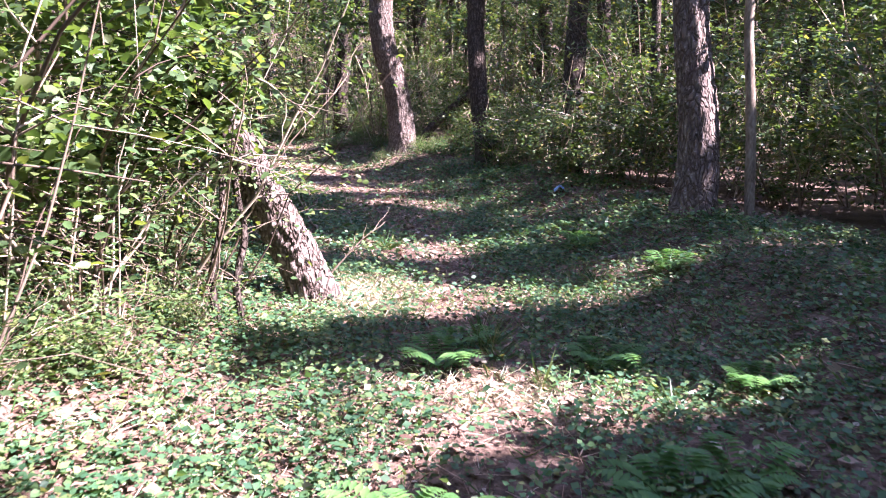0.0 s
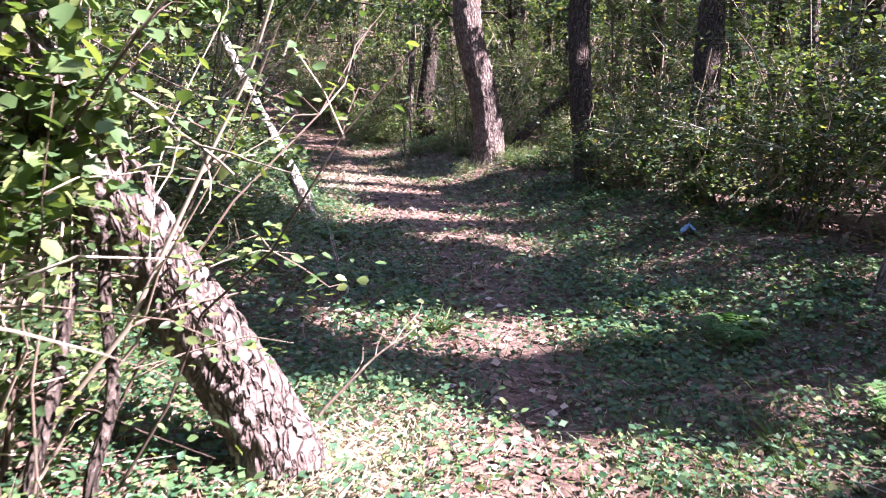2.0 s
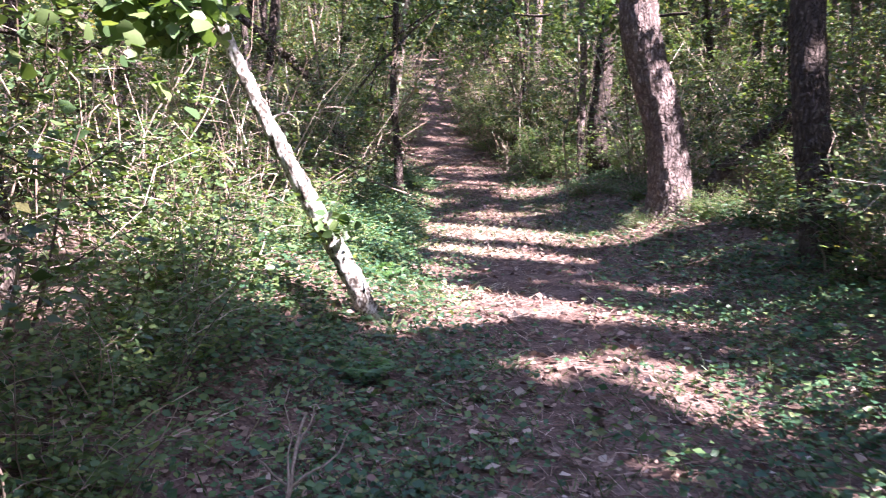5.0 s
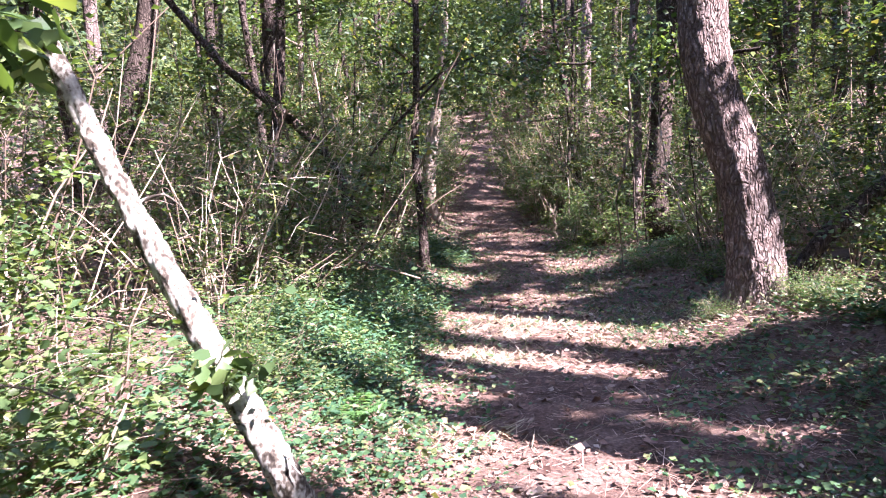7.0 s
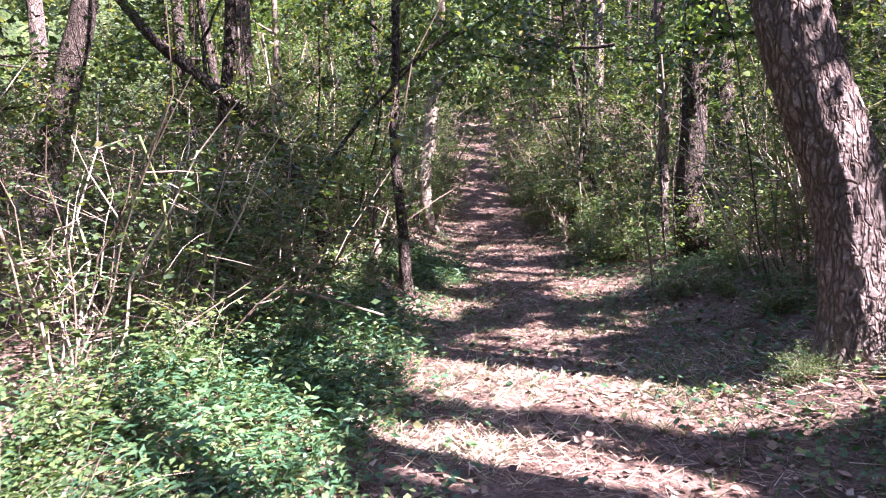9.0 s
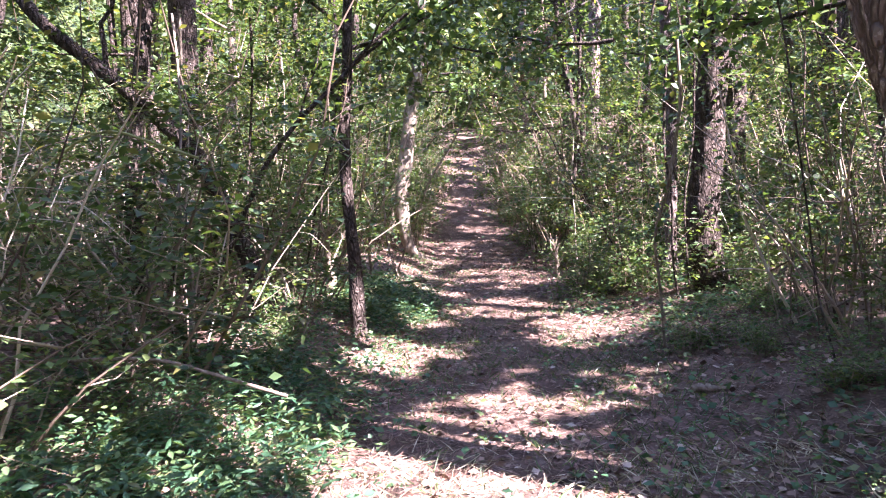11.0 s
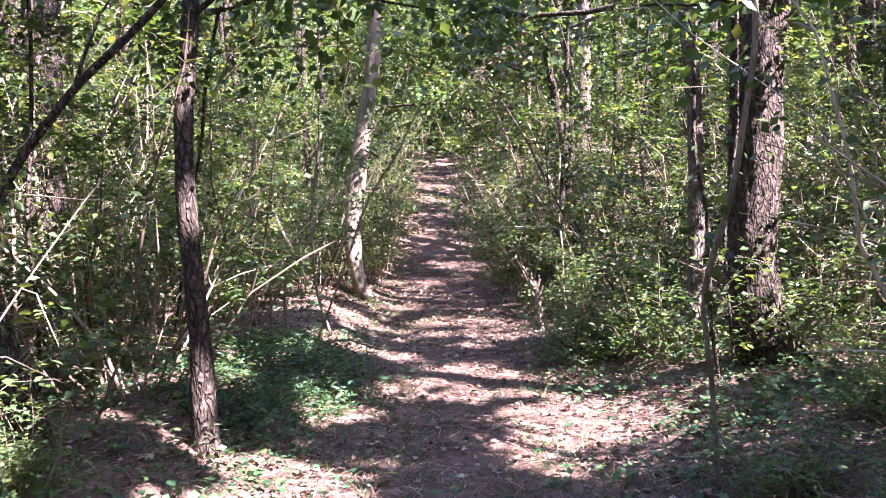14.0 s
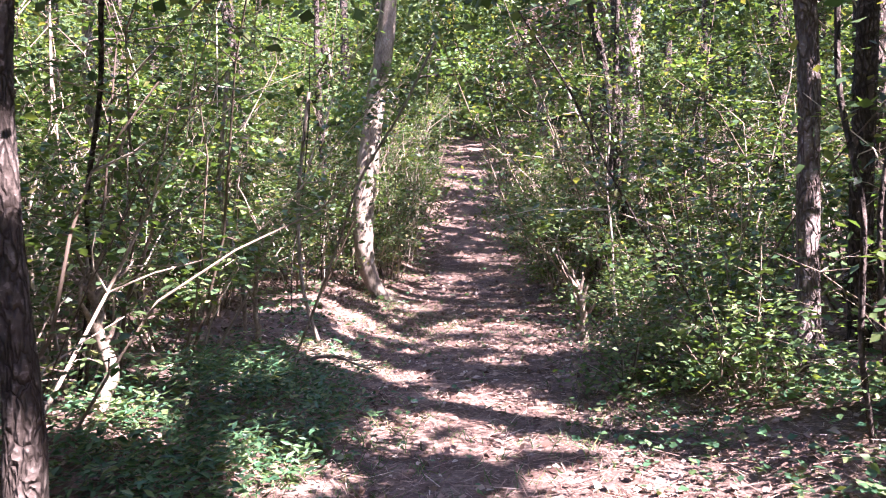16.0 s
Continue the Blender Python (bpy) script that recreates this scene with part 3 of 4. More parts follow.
def pine(label, line, radii, r_seed, top, crown_r, clumps, sides=40, rings=150, depth=0.022, plate=0.07, flare=0.1, lean=(0.3, 0.2), bark=None):
    r = np.random.default_rng(r_seed)
    full = rise(line, top, lean)
    limbs = []
    for k in range(7):
        z = top - 0.4 - 0.5 * k
        a = 2.4 * k
        limbs.append(limb(r, (full[-1][0], full[-1][1], z), (math.cos(a), math.sin(a), 0.3), crown_r * r.uniform(0.6, 0.95), 0.05))
    crown = needle_crown(r, (full[-1][0], full[-1][1], top), crown_r, 2.0, clumps)
    return tree("pine_tree", label, full, radii, bark or BARK_PINE, NEEDLE, crown, limbs, sides, rings, depth, plate, flare, seed=r_seed * 1.7)


pine("tall pine with an S-curved trunk and plated greyish bark",
     [(0.73, 18.38, 0.3), (0.72, 18.4, 0.6), (0.7, 18.42, 0.9), (0.66, 18.42, 1.2), (0.58, 18.41, 1.56), (0.43, 18.38, 2.02), (0.31, 18.36, 2.39), (0.26, 18.36, 2.71), (0.25, 18.37, 3.0)],
     [0.26, 0.235, 0.225, 0.2, 0.18, 0.16, 0.145, 0.13, 0.11], 3, 12.5, 2.6, 330, 72, 260, 0.02, 0.075)
pine("straight pine with dark furrowed bark at the clearing's edge",
     [(3.79, 9.82, 0.4), (3.84, 9.9, 0.85), (3.82, 10.0, 1.3), (3.74, 10.09, 1.8), (3.69, 10.18, 2.3)],
     [0.185, 0.15, 0.14, 0.13, 0.12, 0.1], 4, 11.5, 2.3, 260, 52, 200, 0.015, 0.06)
pine("dark pine trunk rising out of the undergrowth", [(2.25, 15.5, 0.3), (2.09, 15.66, 1.36), (2.01, 15.83, 2.27), (1.99, 15.9, 2.63)], [0.15, 0.14, 0.12, 0.11, 0.1], 5, 12, 2.2, 240, 24, 60, 0.012, 0.06, bark=BARK_DARK)
pine("dark pine trunk half hidden by leafy shrubs", [(3.33, 14.0, 0.3), (3.38, 14.28, 1.71), (3.38, 14.36, 2.15), (3.4, 14.42, 2.45)], [0.16, 0.14, 0.13, 0.11, 0.1], 6, 12, 2.2, 240, 24, 60, 0.012, 0.06, bark=BARK_DARK)
pine("dark rough-barked tree wrapped in vines beside the trail",
     [(-1.05, 24.24, 0.1), (-1.2, 24.18, 0.4), (-1.28, 24.16, 0.93), (-1.28, 24.17, 1.43), (-1.21, 24.22, 1.92), (-1.21, 24.24, 2.57), (-1.12, 24.3, 3.16), (-1.1, 24.31, 3.5)],
     [0.2, 0.175, 0.165, 0.155, 0.15, 0.13, 0.12], 7, 12, 2.3, 200, 48, 160, 0.026, 0.08, bark=BARK_DARK)
pine("big dark pine trunk deep in the thicket with a hanging vine", [(-8.85, 23.66, 0.3), (-8.95, 23.68, 1.2), (-8.97, 23.74, 2.5), (-9.0, 23.8, 3.8), (-9.03, 23.85, 5.1)], [0.24, 0.22, 0.2, 0.18, 0.16, 0.12], 8, 13, 2.5, 200, 36, 100, 0.02, 0.08, bark=BARK_DARK)
pine("dark leaning pine trunk in the thicket", [(-10.8, 20.6, 0.4), (-10.45, 20.97, 2.44), (-10.17, 21.23, 3.77), (-9.97, 21.41, 4.65)], [0.25, 0.21, 0.19, 0.17, 0.12], 9, 13, 2.4, 200, 28, 70, 0.016, 0.07, bark=BARK_DARK)
pine("pine trunk with sunlit upper bark far in the woods", [(-13.1, 22.6, 0.4), (-13.16, 22.84, 2.81), (-13.26, 22.93, 4.37), (-13.39, 23.0, 5.8)], [0.19, 0.16, 0.14, 0.12, 0.1], 10, 13, 2.4, 200, 24, 60, 0.014, 0.07)
pine("slim pine with a sunlit reddish trunk behind the shrubs", [(-1.89, 25.4, 0.3), (-1.86, 25.44, 1.42), (-1.84, 25.49, 2.69), (-1.93, 25.48, 3.7)], [0.08, 0.075, 0.07, 0.06, 0.05], 13, 11, 1.8, 150, 18, 50, 0.01, 0.05)
pine("pale pine trunk far up beside the trail", [(-9.6, 40.9, 2.2), (-9.65, 41, 4), (-9.7, 41, 7)], [0.18, 0.16, 0.14, 0.12], 14, 13, 2.2, 200, 18, 40, 0.012, 0.07)
pine("pine trunk standing far behind the thicket", [(-6.0, 36.5, 1.2), (-5.9, 36.5, 4), (-5.8, 36.6, 7)], [0.2, 0.18, 0.16, 0.12], 15, 13, 2.2, 200, 18, 40, 0.012, 0.07)
pine("dark pine trunk beyond the far bend", [(-1.5, 29.5, 0.4), (-1.4, 29.5, 3), (-1.35, 29.6, 6)], [0.2, 0.18, 0.15, 0.12], 16, 13, 2.2, 200, 18, 40, 0.012, 0.07, bark=BARK_DARK)

# the tree with the swept foot where the trail narrows
tree("curved_tree", "brown tree whose sunlit foot sweeps out onto the trail",
     rise([(-7.5, 29.85, 0.1), (-7.72, 29.74, 0.12), (-7.99, 29.6, 0.22), (-8.2, 29.49, 0.45), (-8.33, 29.45, 1.0), (-8.35, 29.46, 1.53), (-8.27, 29.52, 2.32), (-8.15, 29.63, 3.37), (-7.98, 29.76, 4.43), (-7.95, 29.8, 5.0)], 9, (0.2, 0.1)),
     [0.05, 0.12, 0.16, 0.16, 0.15, 0.14, 0.13, 0.12, 0.11, 0.1, 0.07], BARK_GREY, LEAF_LIGHT,
     twig_leaves(np.random.default_rng(20), 2500, np.array([(-8.0, 29.8, z) for z in np.linspace(3.0, 9, 12)]), 0.1, KITE, 0.9), sides=28, rings=110, depth=0.012, plate=0.05)
# slender trees at the edge of the trail
r_ = np.random.default_rng(21)
thin_line = [(-4.28, 21.2, 0.45), (-4.31, 21.21, 1.04), (-4.36, 21.2, 1.55), (-4.39, 21.22, 2.18), (-4.37, 21.3, 2.8), (-4.38, 21.42, 4.0), (-4.35, 21.4, 5.0), (-4.3, 21.4, 6.2)]
limbs_ = [limb(r_, (-4.37, 21.3, z), (math.cos(a), math.sin(a), 0.7), 1.6, 0.022) for z, a in ((2.5, 2.6), (2.9, 0.3), (3.3, 4.4), (3.7, 1.6), (4.2, 3.3))]
tree("slender_tree", "slender dark tree at the trail edge with leafy boughs", thin_line, [0.095, 0.065, 0.06, 0.056, 0.052, 0.046, 0.04, 0.03], BARK_DARK, LEAF_SHRUB,
     join([twig_leaves(r_, 500, p, 0.085) for p, _ in limbs_])[0:2], limbs_, 14, 60)
tree("slender_tree", "thin straight grey tree beside the pine", rise([(4.23, 9.63, 0.38), (4.21, 9.81, 1.32), (4.16, 9.95, 2.04), (4.17, 9.99, 2.3)], 7), [0.048, 0.043, 0.042, 0.04, 0.03], BARK_GREY, LEAF_SHRUB,
     twig_leaves(r_, 900, np.array([(4.2, 9.98, z) for z in np.linspace(4, 7, 8)]), 0.085, KITE, 0.6), sides=10, rings=40)
tree("leaning_sapling", "dark bare sapling leaning through the thicket", [(-4.69, 20.4, 0.4), (-4.96, 20.26, 1.22), (-5.37, 20.13, 2.11), (-6.1, 19.8, 2.85), (-6.6, 19.55, 3.3), (-7.2, 19.37, 4.1), (-8.0, 19.1, 5.1)], [0.09, 0.085, 0.08, 0.07, 0.06, 0.05, 0.04], BARK_DARK, limbs=[limb(r_, (-6.1, 19.8, 2.85), (-0.2, 0.3, 1), 1.6, 0.03), limb(r_, (-7.2, 19.37, 4.1), (-0.3, -0.5, 0.8), 1.2, 0.022)], sides=10, rings=40)
tree("leaning_sapling", "thin pale sapling arching over the trail edge", [(-5.3, 19.9, 0.35), (-4.95, 20.05, 1.1), (-4.61, 20.24, 1.92), (-4.32, 20.39, 2.32), (-4.01, 20.55, 2.63), (-3.71, 20.7, 2.98), (-3.4, 20.86, 3.25)], [0.03, 0.028, 0.026, 0.024, 0.022, 0.019, 0.015], BARK_DARK, limbs=[limb(r_, (-4.32, 20.39, 2.32), (0.1, 0.2, 1), 0.9, 0.012), limb(r_, (-3.71, 20.7, 2.98), (0.5, -0.4, 0.5), 0.8, 0.01)], sides=8, rings=40)
tree("sapling", "thin sapling stem standing at the trail edge", [(-5.03, 30.44, 0.1), (-4.93, 30.52, 0.6), (-4.79, 30.63, 1.58), (-4.67, 30.75, 3.29), (-4.6, 30.8, 5)], [0.055, 0.05, 0.045, 0.04, 0.03], BARK_DARK, LEAF_LIGHT,
     twig_leaves(r_, 900, np.array([(-4.7, 30.7, z) for z in np.linspace(1.5, 5, 9)]), 0.085, KITE, 0.5), sides=8, rings=40)
tree("leaning_pole", "dead leaning pole blotched with white lichen", [(-0.8, 13.35, 0.12), (-0.92, 13.2, 0.42), (-1.12, 13.12, 0.83), (-1.4, 13.03, 1.4), (-1.6, 12.96, 1.85), (-1.8, 12.92, 2.3)], [0.08, 0.072, 0.064, 0.054, 0.046, 0.038], BARK_LICHEN, limbs=[limb(r_, (-1.12, 13.12, 0.83), (0.6, -0.5, 0.3), 0.22, 0.012), limb(r_, (-1.45, 13.02, 1.5), (0.7, 0.2, 0.5), 0.3, 0.012), limb(r_, (-0.9, 13.22, 0.4), (0.8, -0.3, 0.2), 0.18, 0.012)], sides=30, rings=130, depth=0.013, plate=0.05, seed=7.7, category="dead tree")
tree("dead_log", "dark dead log leaning up from the pine's foot", [(0.95, 18.9, 0.42), (1.3, 19.12, 0.84), (1.58, 19.3, 1.08), (2.06, 19.6, 1.53), (2.4, 19.8, 1.85)], [0.1, 0.09, 0.085, 0.075, 0.06], BARK_DARK, sides=12, rings=30, category="log")
# broken trunk that leans over the clearing's edge
rd_ = np.random.default_rng(23)
tree("dead_tree", "leaning dead pine trunk with sunlit plated bark and vines", [(0.78, 7.88, 0.06), (0.68, 7.85, 0.17), (0.58, 7.79, 0.42), (0.47, 7.7, 0.66), (0.37, 7.6, 0.9), (0.27, 7.5, 1.16), (0.13, 7.43, 1.41), (0.02, 7.42, 1.62), (-0.08, 7.36, 1.85), (-0.24, 7.3, 2.3), (-0.42, 7.25, 2.8)],
     [0.17, 0.145, 0.135, 0.125, 0.118, 0.11, 0.1, 0.095, 0.09, 0.08, 0.07], BARK_PINE, limbs=[limb(rd_, p, w, ln, 0.02) for p, w, ln in (((0.27, 7.5, 1.2), (-0.7, -0.6, 0.25), 0.8), ((0.1, 7.4, 1.45), (0.6, -0.5, 0.5), 0.5), ((-0.08, 7.36, 1.85), (-0.8, -0.4, -0.1), 0.7))], sides=56, rings=170, depth=0.02, plate=0.055, seed=3.3, category="dead tree")
for bx, by, tx, ty, tz in ((0.46, 7.12, 0.33, 7.42, 1.02), (0.36, 7.0, 0.27, 7.38, 1.15)):
    tree("crooked_stem", "crooked bare stem propped against the leaning trunk", [(bx, by, 0.1), (bx - 0.06, by + 0.02, tz * 0.3), (bx - 0.02, by + 0.12, tz * 0.55), (tx + 0.03, ty - 0.08, tz * 0.8), (tx, ty, tz)], [0.026, 0.022, 0.021, 0.019, 0.016], BARK_DARK, sides=8, rings=24, category="dead tree")


# ---- undergrowth ----
def shrub_meshes(seed, tall, wide, stems, leaves, size, mat, bare=0.2, shape=KITE):
    """Stems that fork and arch, and leaves along their outer parts."""
    r = np.random.default_rng(seed)
    wood, ends = [], []
    for k in range(stems):
        a = r.uniform(0, 2 * math.pi)
        foot = np.array((math.cos(a), math.sin(a), 0)) * wide * 0.35 * r.random() + (0, 0, -0.05)
        h = tall * r.uniform(0.55, 1.0)
        way = np.array((math.cos(a) * r.uniform(0, 0.75), math.sin(a) * r.uniform(0, 0.75), 1.0))
        rad = r.uniform(0.005, 0.016) * (tall / 2.5) ** 0.5
        pts, tb = limb(r, foot, way, h, rad, 4, r.uniform(-0.1, 0.5), 6)
        wood.append(tb)
        ends.append((pts, 1.0))
        for q in range(r.integers(3, 7)):
            i = r.integers(1, 5)
            b = r.uniform(0, 2 * math.pi)
            p2, t2 = limb(r, pts[i], (math.cos(b), math.sin(b), r.uniform(-0.1, 0.9)), wide * r.uniform(0.25, 0.6), rad * 0.5, 3, 0.12, 4)
            wood.append(t2)
            ends.append((p2, 1.6))
    low = tall * bare
    share = np.array([w for _, w in ends])
    counts = (leaves * share / share.sum()).astype(int)
    pieces = []
    for (p, _), c in zip(ends, counts):
        if c < 1:
            continue
        k = r.uniform(0.25, 1, c) * (len(p) - 1)
        i = k.astype(int).clip(0, len(p) - 2)
        at = p[i] + (k - i)[:, None] * (p[i + 1] - p[i]) + r.normal(0, 0.085, (c, 3)) * (1, 1, 0.6)
        at = at[at[:, 2] > low * r.uniform(0.3, 1.2, c)]
        n = len(at)
        if not n:
            continue
        way = randdir(n, r, -0.75, 0.45)
        way[:, 2] *= 0.7
        up = np.tile((0, 0, 1.0), (n, 1)) + 0.38 * r.normal(size=(n, 3))
        pieces.append(scatter(shape, at, way, up, r.uniform(0.6, 1.4, n) * size, r.uniform(0.95, 1.35)))
    lv, lf = join(pieces)
    wv, wf = join(wood)
    return mesh_np("branchwork", wv, wf, TWIG), mesh_np("foliage", lv, lf, mat)


KINDS = [  # tall, wide, stems, leaves, leaf size, material, bare share, label
    (2.7, 1.3, 14, 3000, 0.062, LEAF_SHRUB, 0.08, "tall leafy green shrub with thin brown stems"),
    (1.9, 1.1, 14, 2400, 0.056, LEAF_SHRUB, 0.03, "bushy green shrub at the edge of the woods"),
    (3.6, 1.5, 12, 2800, 0.074, LEAF_LIGHT, 0.12, "tall light green sapling shrub with bare lower stems"),
    (1.1, 0.9, 13, 1900, 0.052, LEAF_LIGHT, 0.0, "low light green bush"),
    (2.9, 1.3, 17, 1900, 0.058, LEAF_SHRUB, 0.12, "twiggy half-bare shrub with many brown stems"),
    (5.2, 2.0, 13, 5000, 0.07, LEAF_SHRUB, 0.08, "young broadleaf tree clump with dense foliage"),
    (2.5, 1.4, 20, 1700, 0.056, LEAF_LIGHT, 0.06, "tangled brown brush with few green leaves"),
]
PROTO = [shrub_meshes(100 + k, *K[:7]) for k, K in enumerate(KINDS)]
PROTO_NEAR = {k: shrub_meshes(130 + k, *KINDS[k][:4], KINDS[k][4] * 0.85, *KINDS[k][5:7], shape=OVAL) for k in (0, 1, 3, 4, 6)}
BUSHES = []


def shrub(kind, x, y, turn, scale, near=False):
    wood, leaves = PROTO_NEAR[kind] if near and kind in PROTO_NEAR else PROTO[kind]
    thing = tagged(new("shrub"), KINDS[kind][7], "shrub", "shrubs along the trail")
    thing.location = (x, y, float(height(x, y)[0]))
    thing.rotation_euler = (0, 0, turn)
    thing.scale = (scale, scale, scale * random.uniform(0.9, 1.15))
    part("branchwork", wood, thing)
    part("foliage", leaves, thing)
    BUSHES.append((x, y))


def clear_of_sun(x, y, tall):
    z = np.linspace(0.4, tall * 0.95, 6)
    return not shades_opening(np.stack([np.full(6, x), np.full(6, y), z], -1), 0.35 + 0.18 * tall if y < 19 else 0.4).any()


HERO = [(4, -0.15, 5.0, 0.75), (6, -0.6, 5.9, 1.0), (6, -0.2, 6.6, 0.85), (2, -0.85, 7.2, 1.0), (6, -0.5, 4.3, 0.9), (3, 0.05, 6.1, 0.6), (6, 0.0, 7.25, 0.75), (5, -1.3, 6.4, 0.9), (5, -1.6, 5.0, 0.9), (0, -1.2, 8.2, 0.9), (6, -0.45, 7.7, 0.8), (3, -0.1, 5.5, 0.55), (3, 0.2, 6.9, 0.4),
        (3, -0.2, 8.7, 0.7), (4, -0.8, 9.2, 0.8), (3, -0.35, 10.2, 0.75), (2, -2.4, 12.8, 0.65), (3, -1.85, 12.8, 1.2), (3, -1.5, 12.2, 1.0), (3, -1.1, 11.5, 0.9), (6, -1.7, 11.0, 0.8), (3, -0.75, 10.9, 0.75), (3, -1.85, 14.2, 0.6), (3, 1.1, 18.0, 0.4), (3, 1.5, 18.25, 0.45), (3, 0.4, 18.05, 0.3), (3, 1.3, 17.7, 0.35)]
RIGHT = [(1, 2.35, 14.7), (1, 3.3, 13.2), (1, 3.7, 12.3), (0, 4.5, 11.4), (1, 3.1, 14.0), (0, 4.3, 13.2), (0, 5.3, 12.3), (1, 5.0, 10.6), (0, 5.7, 9.4), (1, 2.9, 15.6), (0, 4.1, 15.1), (2, 5.3, 14.2), (0, 6.1, 11.0), (1, 5.5, 8.3), (2, 6.3, 9.8), (3, 2.1, 17.1), (1, 3.3, 17.2), (2, 3.9, 16.6), (3, 2.4, 19.2), (0, 1.6, 20.2), (1, 3.7, 19.3)]
OPEN_VIEW = [(-5.0, 23.9, 1.0), (-5.9, 25.4, 1.25), (-6.6, 26.5, 1.35), (-7.3, 27.8, 1.6), (-7.3, 28.4, 1.3), (-7.0, 27.3, 0.9), (-1.35, 23.2, 1.0), (-1.25, 22.4, 0.8), (-7.9, 29.3, 1.0)]


def build_thicket():
    random.seed(5)
    r = np.random.default_rng(31)
    placed = []
    tries = 0
    bands = [(0.35, 1.6, 0.85, 128), (1.5, 4.2, 1.15, 92), (4.2, 9, 1.7, 42)]
    for kind, x, y in RIGHT:
        shrub(kind, x, y, r.uniform(0, 6.28), r.uniform(0.85, 1.1))
        placed.append((x, y))
    for kind, x, y, s in HERO:
        shrub(kind, x, y, r.uniform(0, 6.28), s, True)
        placed.append((x, y))
    for lo, hi, gap, most in bands:
        made = 0
        for _ in range(9000):
            if made >= most:
                break
            y = r.uniform(8, 37) if lo > 1 else r.uniform(3.0, 40)
            right = r.random() < 0.5
            out = r.uniform(lo, hi)
            if lo < 1 and y > 25:
                out -= 0.45
            x = edge_r(y) + out if right else edge_l(y) - out
            if min(((x - a) ** 2 + (y - b) ** 2 for a, b in placed), default=99) < gap ** 2:
                continue
            if off_trail(x, y)[0] < (1.25 if y < 25 else 1.05) or any((x - a) ** 2 + (y - c) ** 2 < q * q for a, c, q in OPEN_VIEW):
                continue
            if lo < 1:
                kind = int(r.choice([0, 1, 3, 4, 1, 4]))
                if y > 18.5:
                    kind = int(r.choice([0, 0, 4, 6, 2, 4, 5]))
                if not right and 8.5 < y < 15.5 or right and 10.5 < y < 14:
                    kind = int(r.choice([1, 3, 3]))
            elif lo < 3:
                kind = int(r.choice([0, 2, 4, 5, 0, 2]))
                if y > 18.5:
                    kind = int(r.choice([0, 5, 5, 5, 2, 6]))
            else:
                kind = int(r.choice([2, 5, 5, 5]))
            if right and 19.3 < y < 22.6 and out < 1.2:
                kind = 3
            if not right and 13.3 < y < 20:
                kind = 3 if out < 1.1 else int(r.choice([4, 6, 0, 1, 1]))
            if not clear_of_sun(x, y, KINDS[kind][0]):
                kind = 3
                if not clear_of_sun(x, y, 1.1):
                    continue
            wide = KINDS[kind][1]
            if y > 19 and (off_trail(x, y)[0] < 0.5 + 0.62 * wide or any((x - a) ** 2 + (y - c) ** 2 < (q + 0.45 * (wide - 0.9)) ** 2 for a, c, q in OPEN_VIEW)):
                continue
            shrub(kind, x, y, r.uniform(0, 6.28), r.uniform(0.45, 0.7) if kind == 3 and 13 < y < 23 else r.uniform(0.85, 1.15), lo < 1 and 15 < y < 24 and out < 1.0)
            placed.append((x, y))
            made += 1


build_thicket()


def build_midstorey():
    """Broadleaf trees over the thicket: slim trunks with spreading leafy limbs."""
    r = np.random.default_rng(41)
    spots = []
    for _ in range(4000):
        if len(spots) >= 44:
            break
        y = r.uniform(-2, 52)
        right = r.random() < 0.55
        x = edge_r(y) + r.uniform(1.2, 9) if right else edge_l(y) - r.uniform(1.2, 8)
        if min(((x - a) ** 2 + (y - b) ** 2 for a, b in spots), default=99) < 2.1 ** 2:
            continue
        if shades_opening(np.array([(x, y, z) for z in np.linspace(1, 8, 30)]), 0.1).any():
            continue
        spots.append((x, y))
    for x, y in spots:
        z0 = float(height(x, y)[0])
        top = r.uniform(6, 9.5)
        lean = r.normal(0, 0.5, 2)
        line = [(x, y, z0)] + [(x + lean[0] * k + r.normal(0, 0.08), y + lean[1] * k + r.normal(0, 0.08), z0 + top * k) for k in (0.2, 0.4, 0.6, 0.8, 1.0)]
        limbs, pieces = [], []
        for k in range(9):
            s = r.uniform(0.3, 1.0)
            a = r.uniform(0, 2 * math.pi)
            p, tb = limb(r, np.array((x + lean[0] * s, y + lean[1] * s, z0 + top * s)), (math.cos(a), math.sin(a), r.uniform(0.0, 0.5)), r.uniform(1.0, 2.1), 0.025)
            limbs.append((p, tb))
            n = 260
            i = r.integers(2, 7, n)
            at = p[i] + r.normal(0, 0.28, (n, 3)) * (1, 1, 0.6)
            at = at[~in_gap(at, 0.12)]
            at = at[(at[:, 2] > z0 + 3.3) | (at[:, 0] < edge_l(at[:, 1]) - 0.6) | (at[:, 0] > edge_r(at[:, 1]) + 0.6)]
            n = len(at)
            if n:
                pieces.append(scatter(KITE, at, randdir(n, r, -0.7, 0.4), np.tile((0, 0, 1.0), (n, 1)) + 0.5 * r.normal(size=(n, 3)), r.uniform(0.08, 0.15, n), 1.15))
        if pieces:
            tree("broadleaf_tree", "slim broadleaf tree with a loose green crown", line, [0.09, 0.08, 0.07, 0.055, 0.03], BARK_DARK if r.random() < 0.9 else BARK_GREY, LEAF_LIGHT if r.random() < 0.5 else LEAF_SHRUB, join(pieces), limbs, 8, 14, group="broadleaf trees in the woods")


build_midstorey()


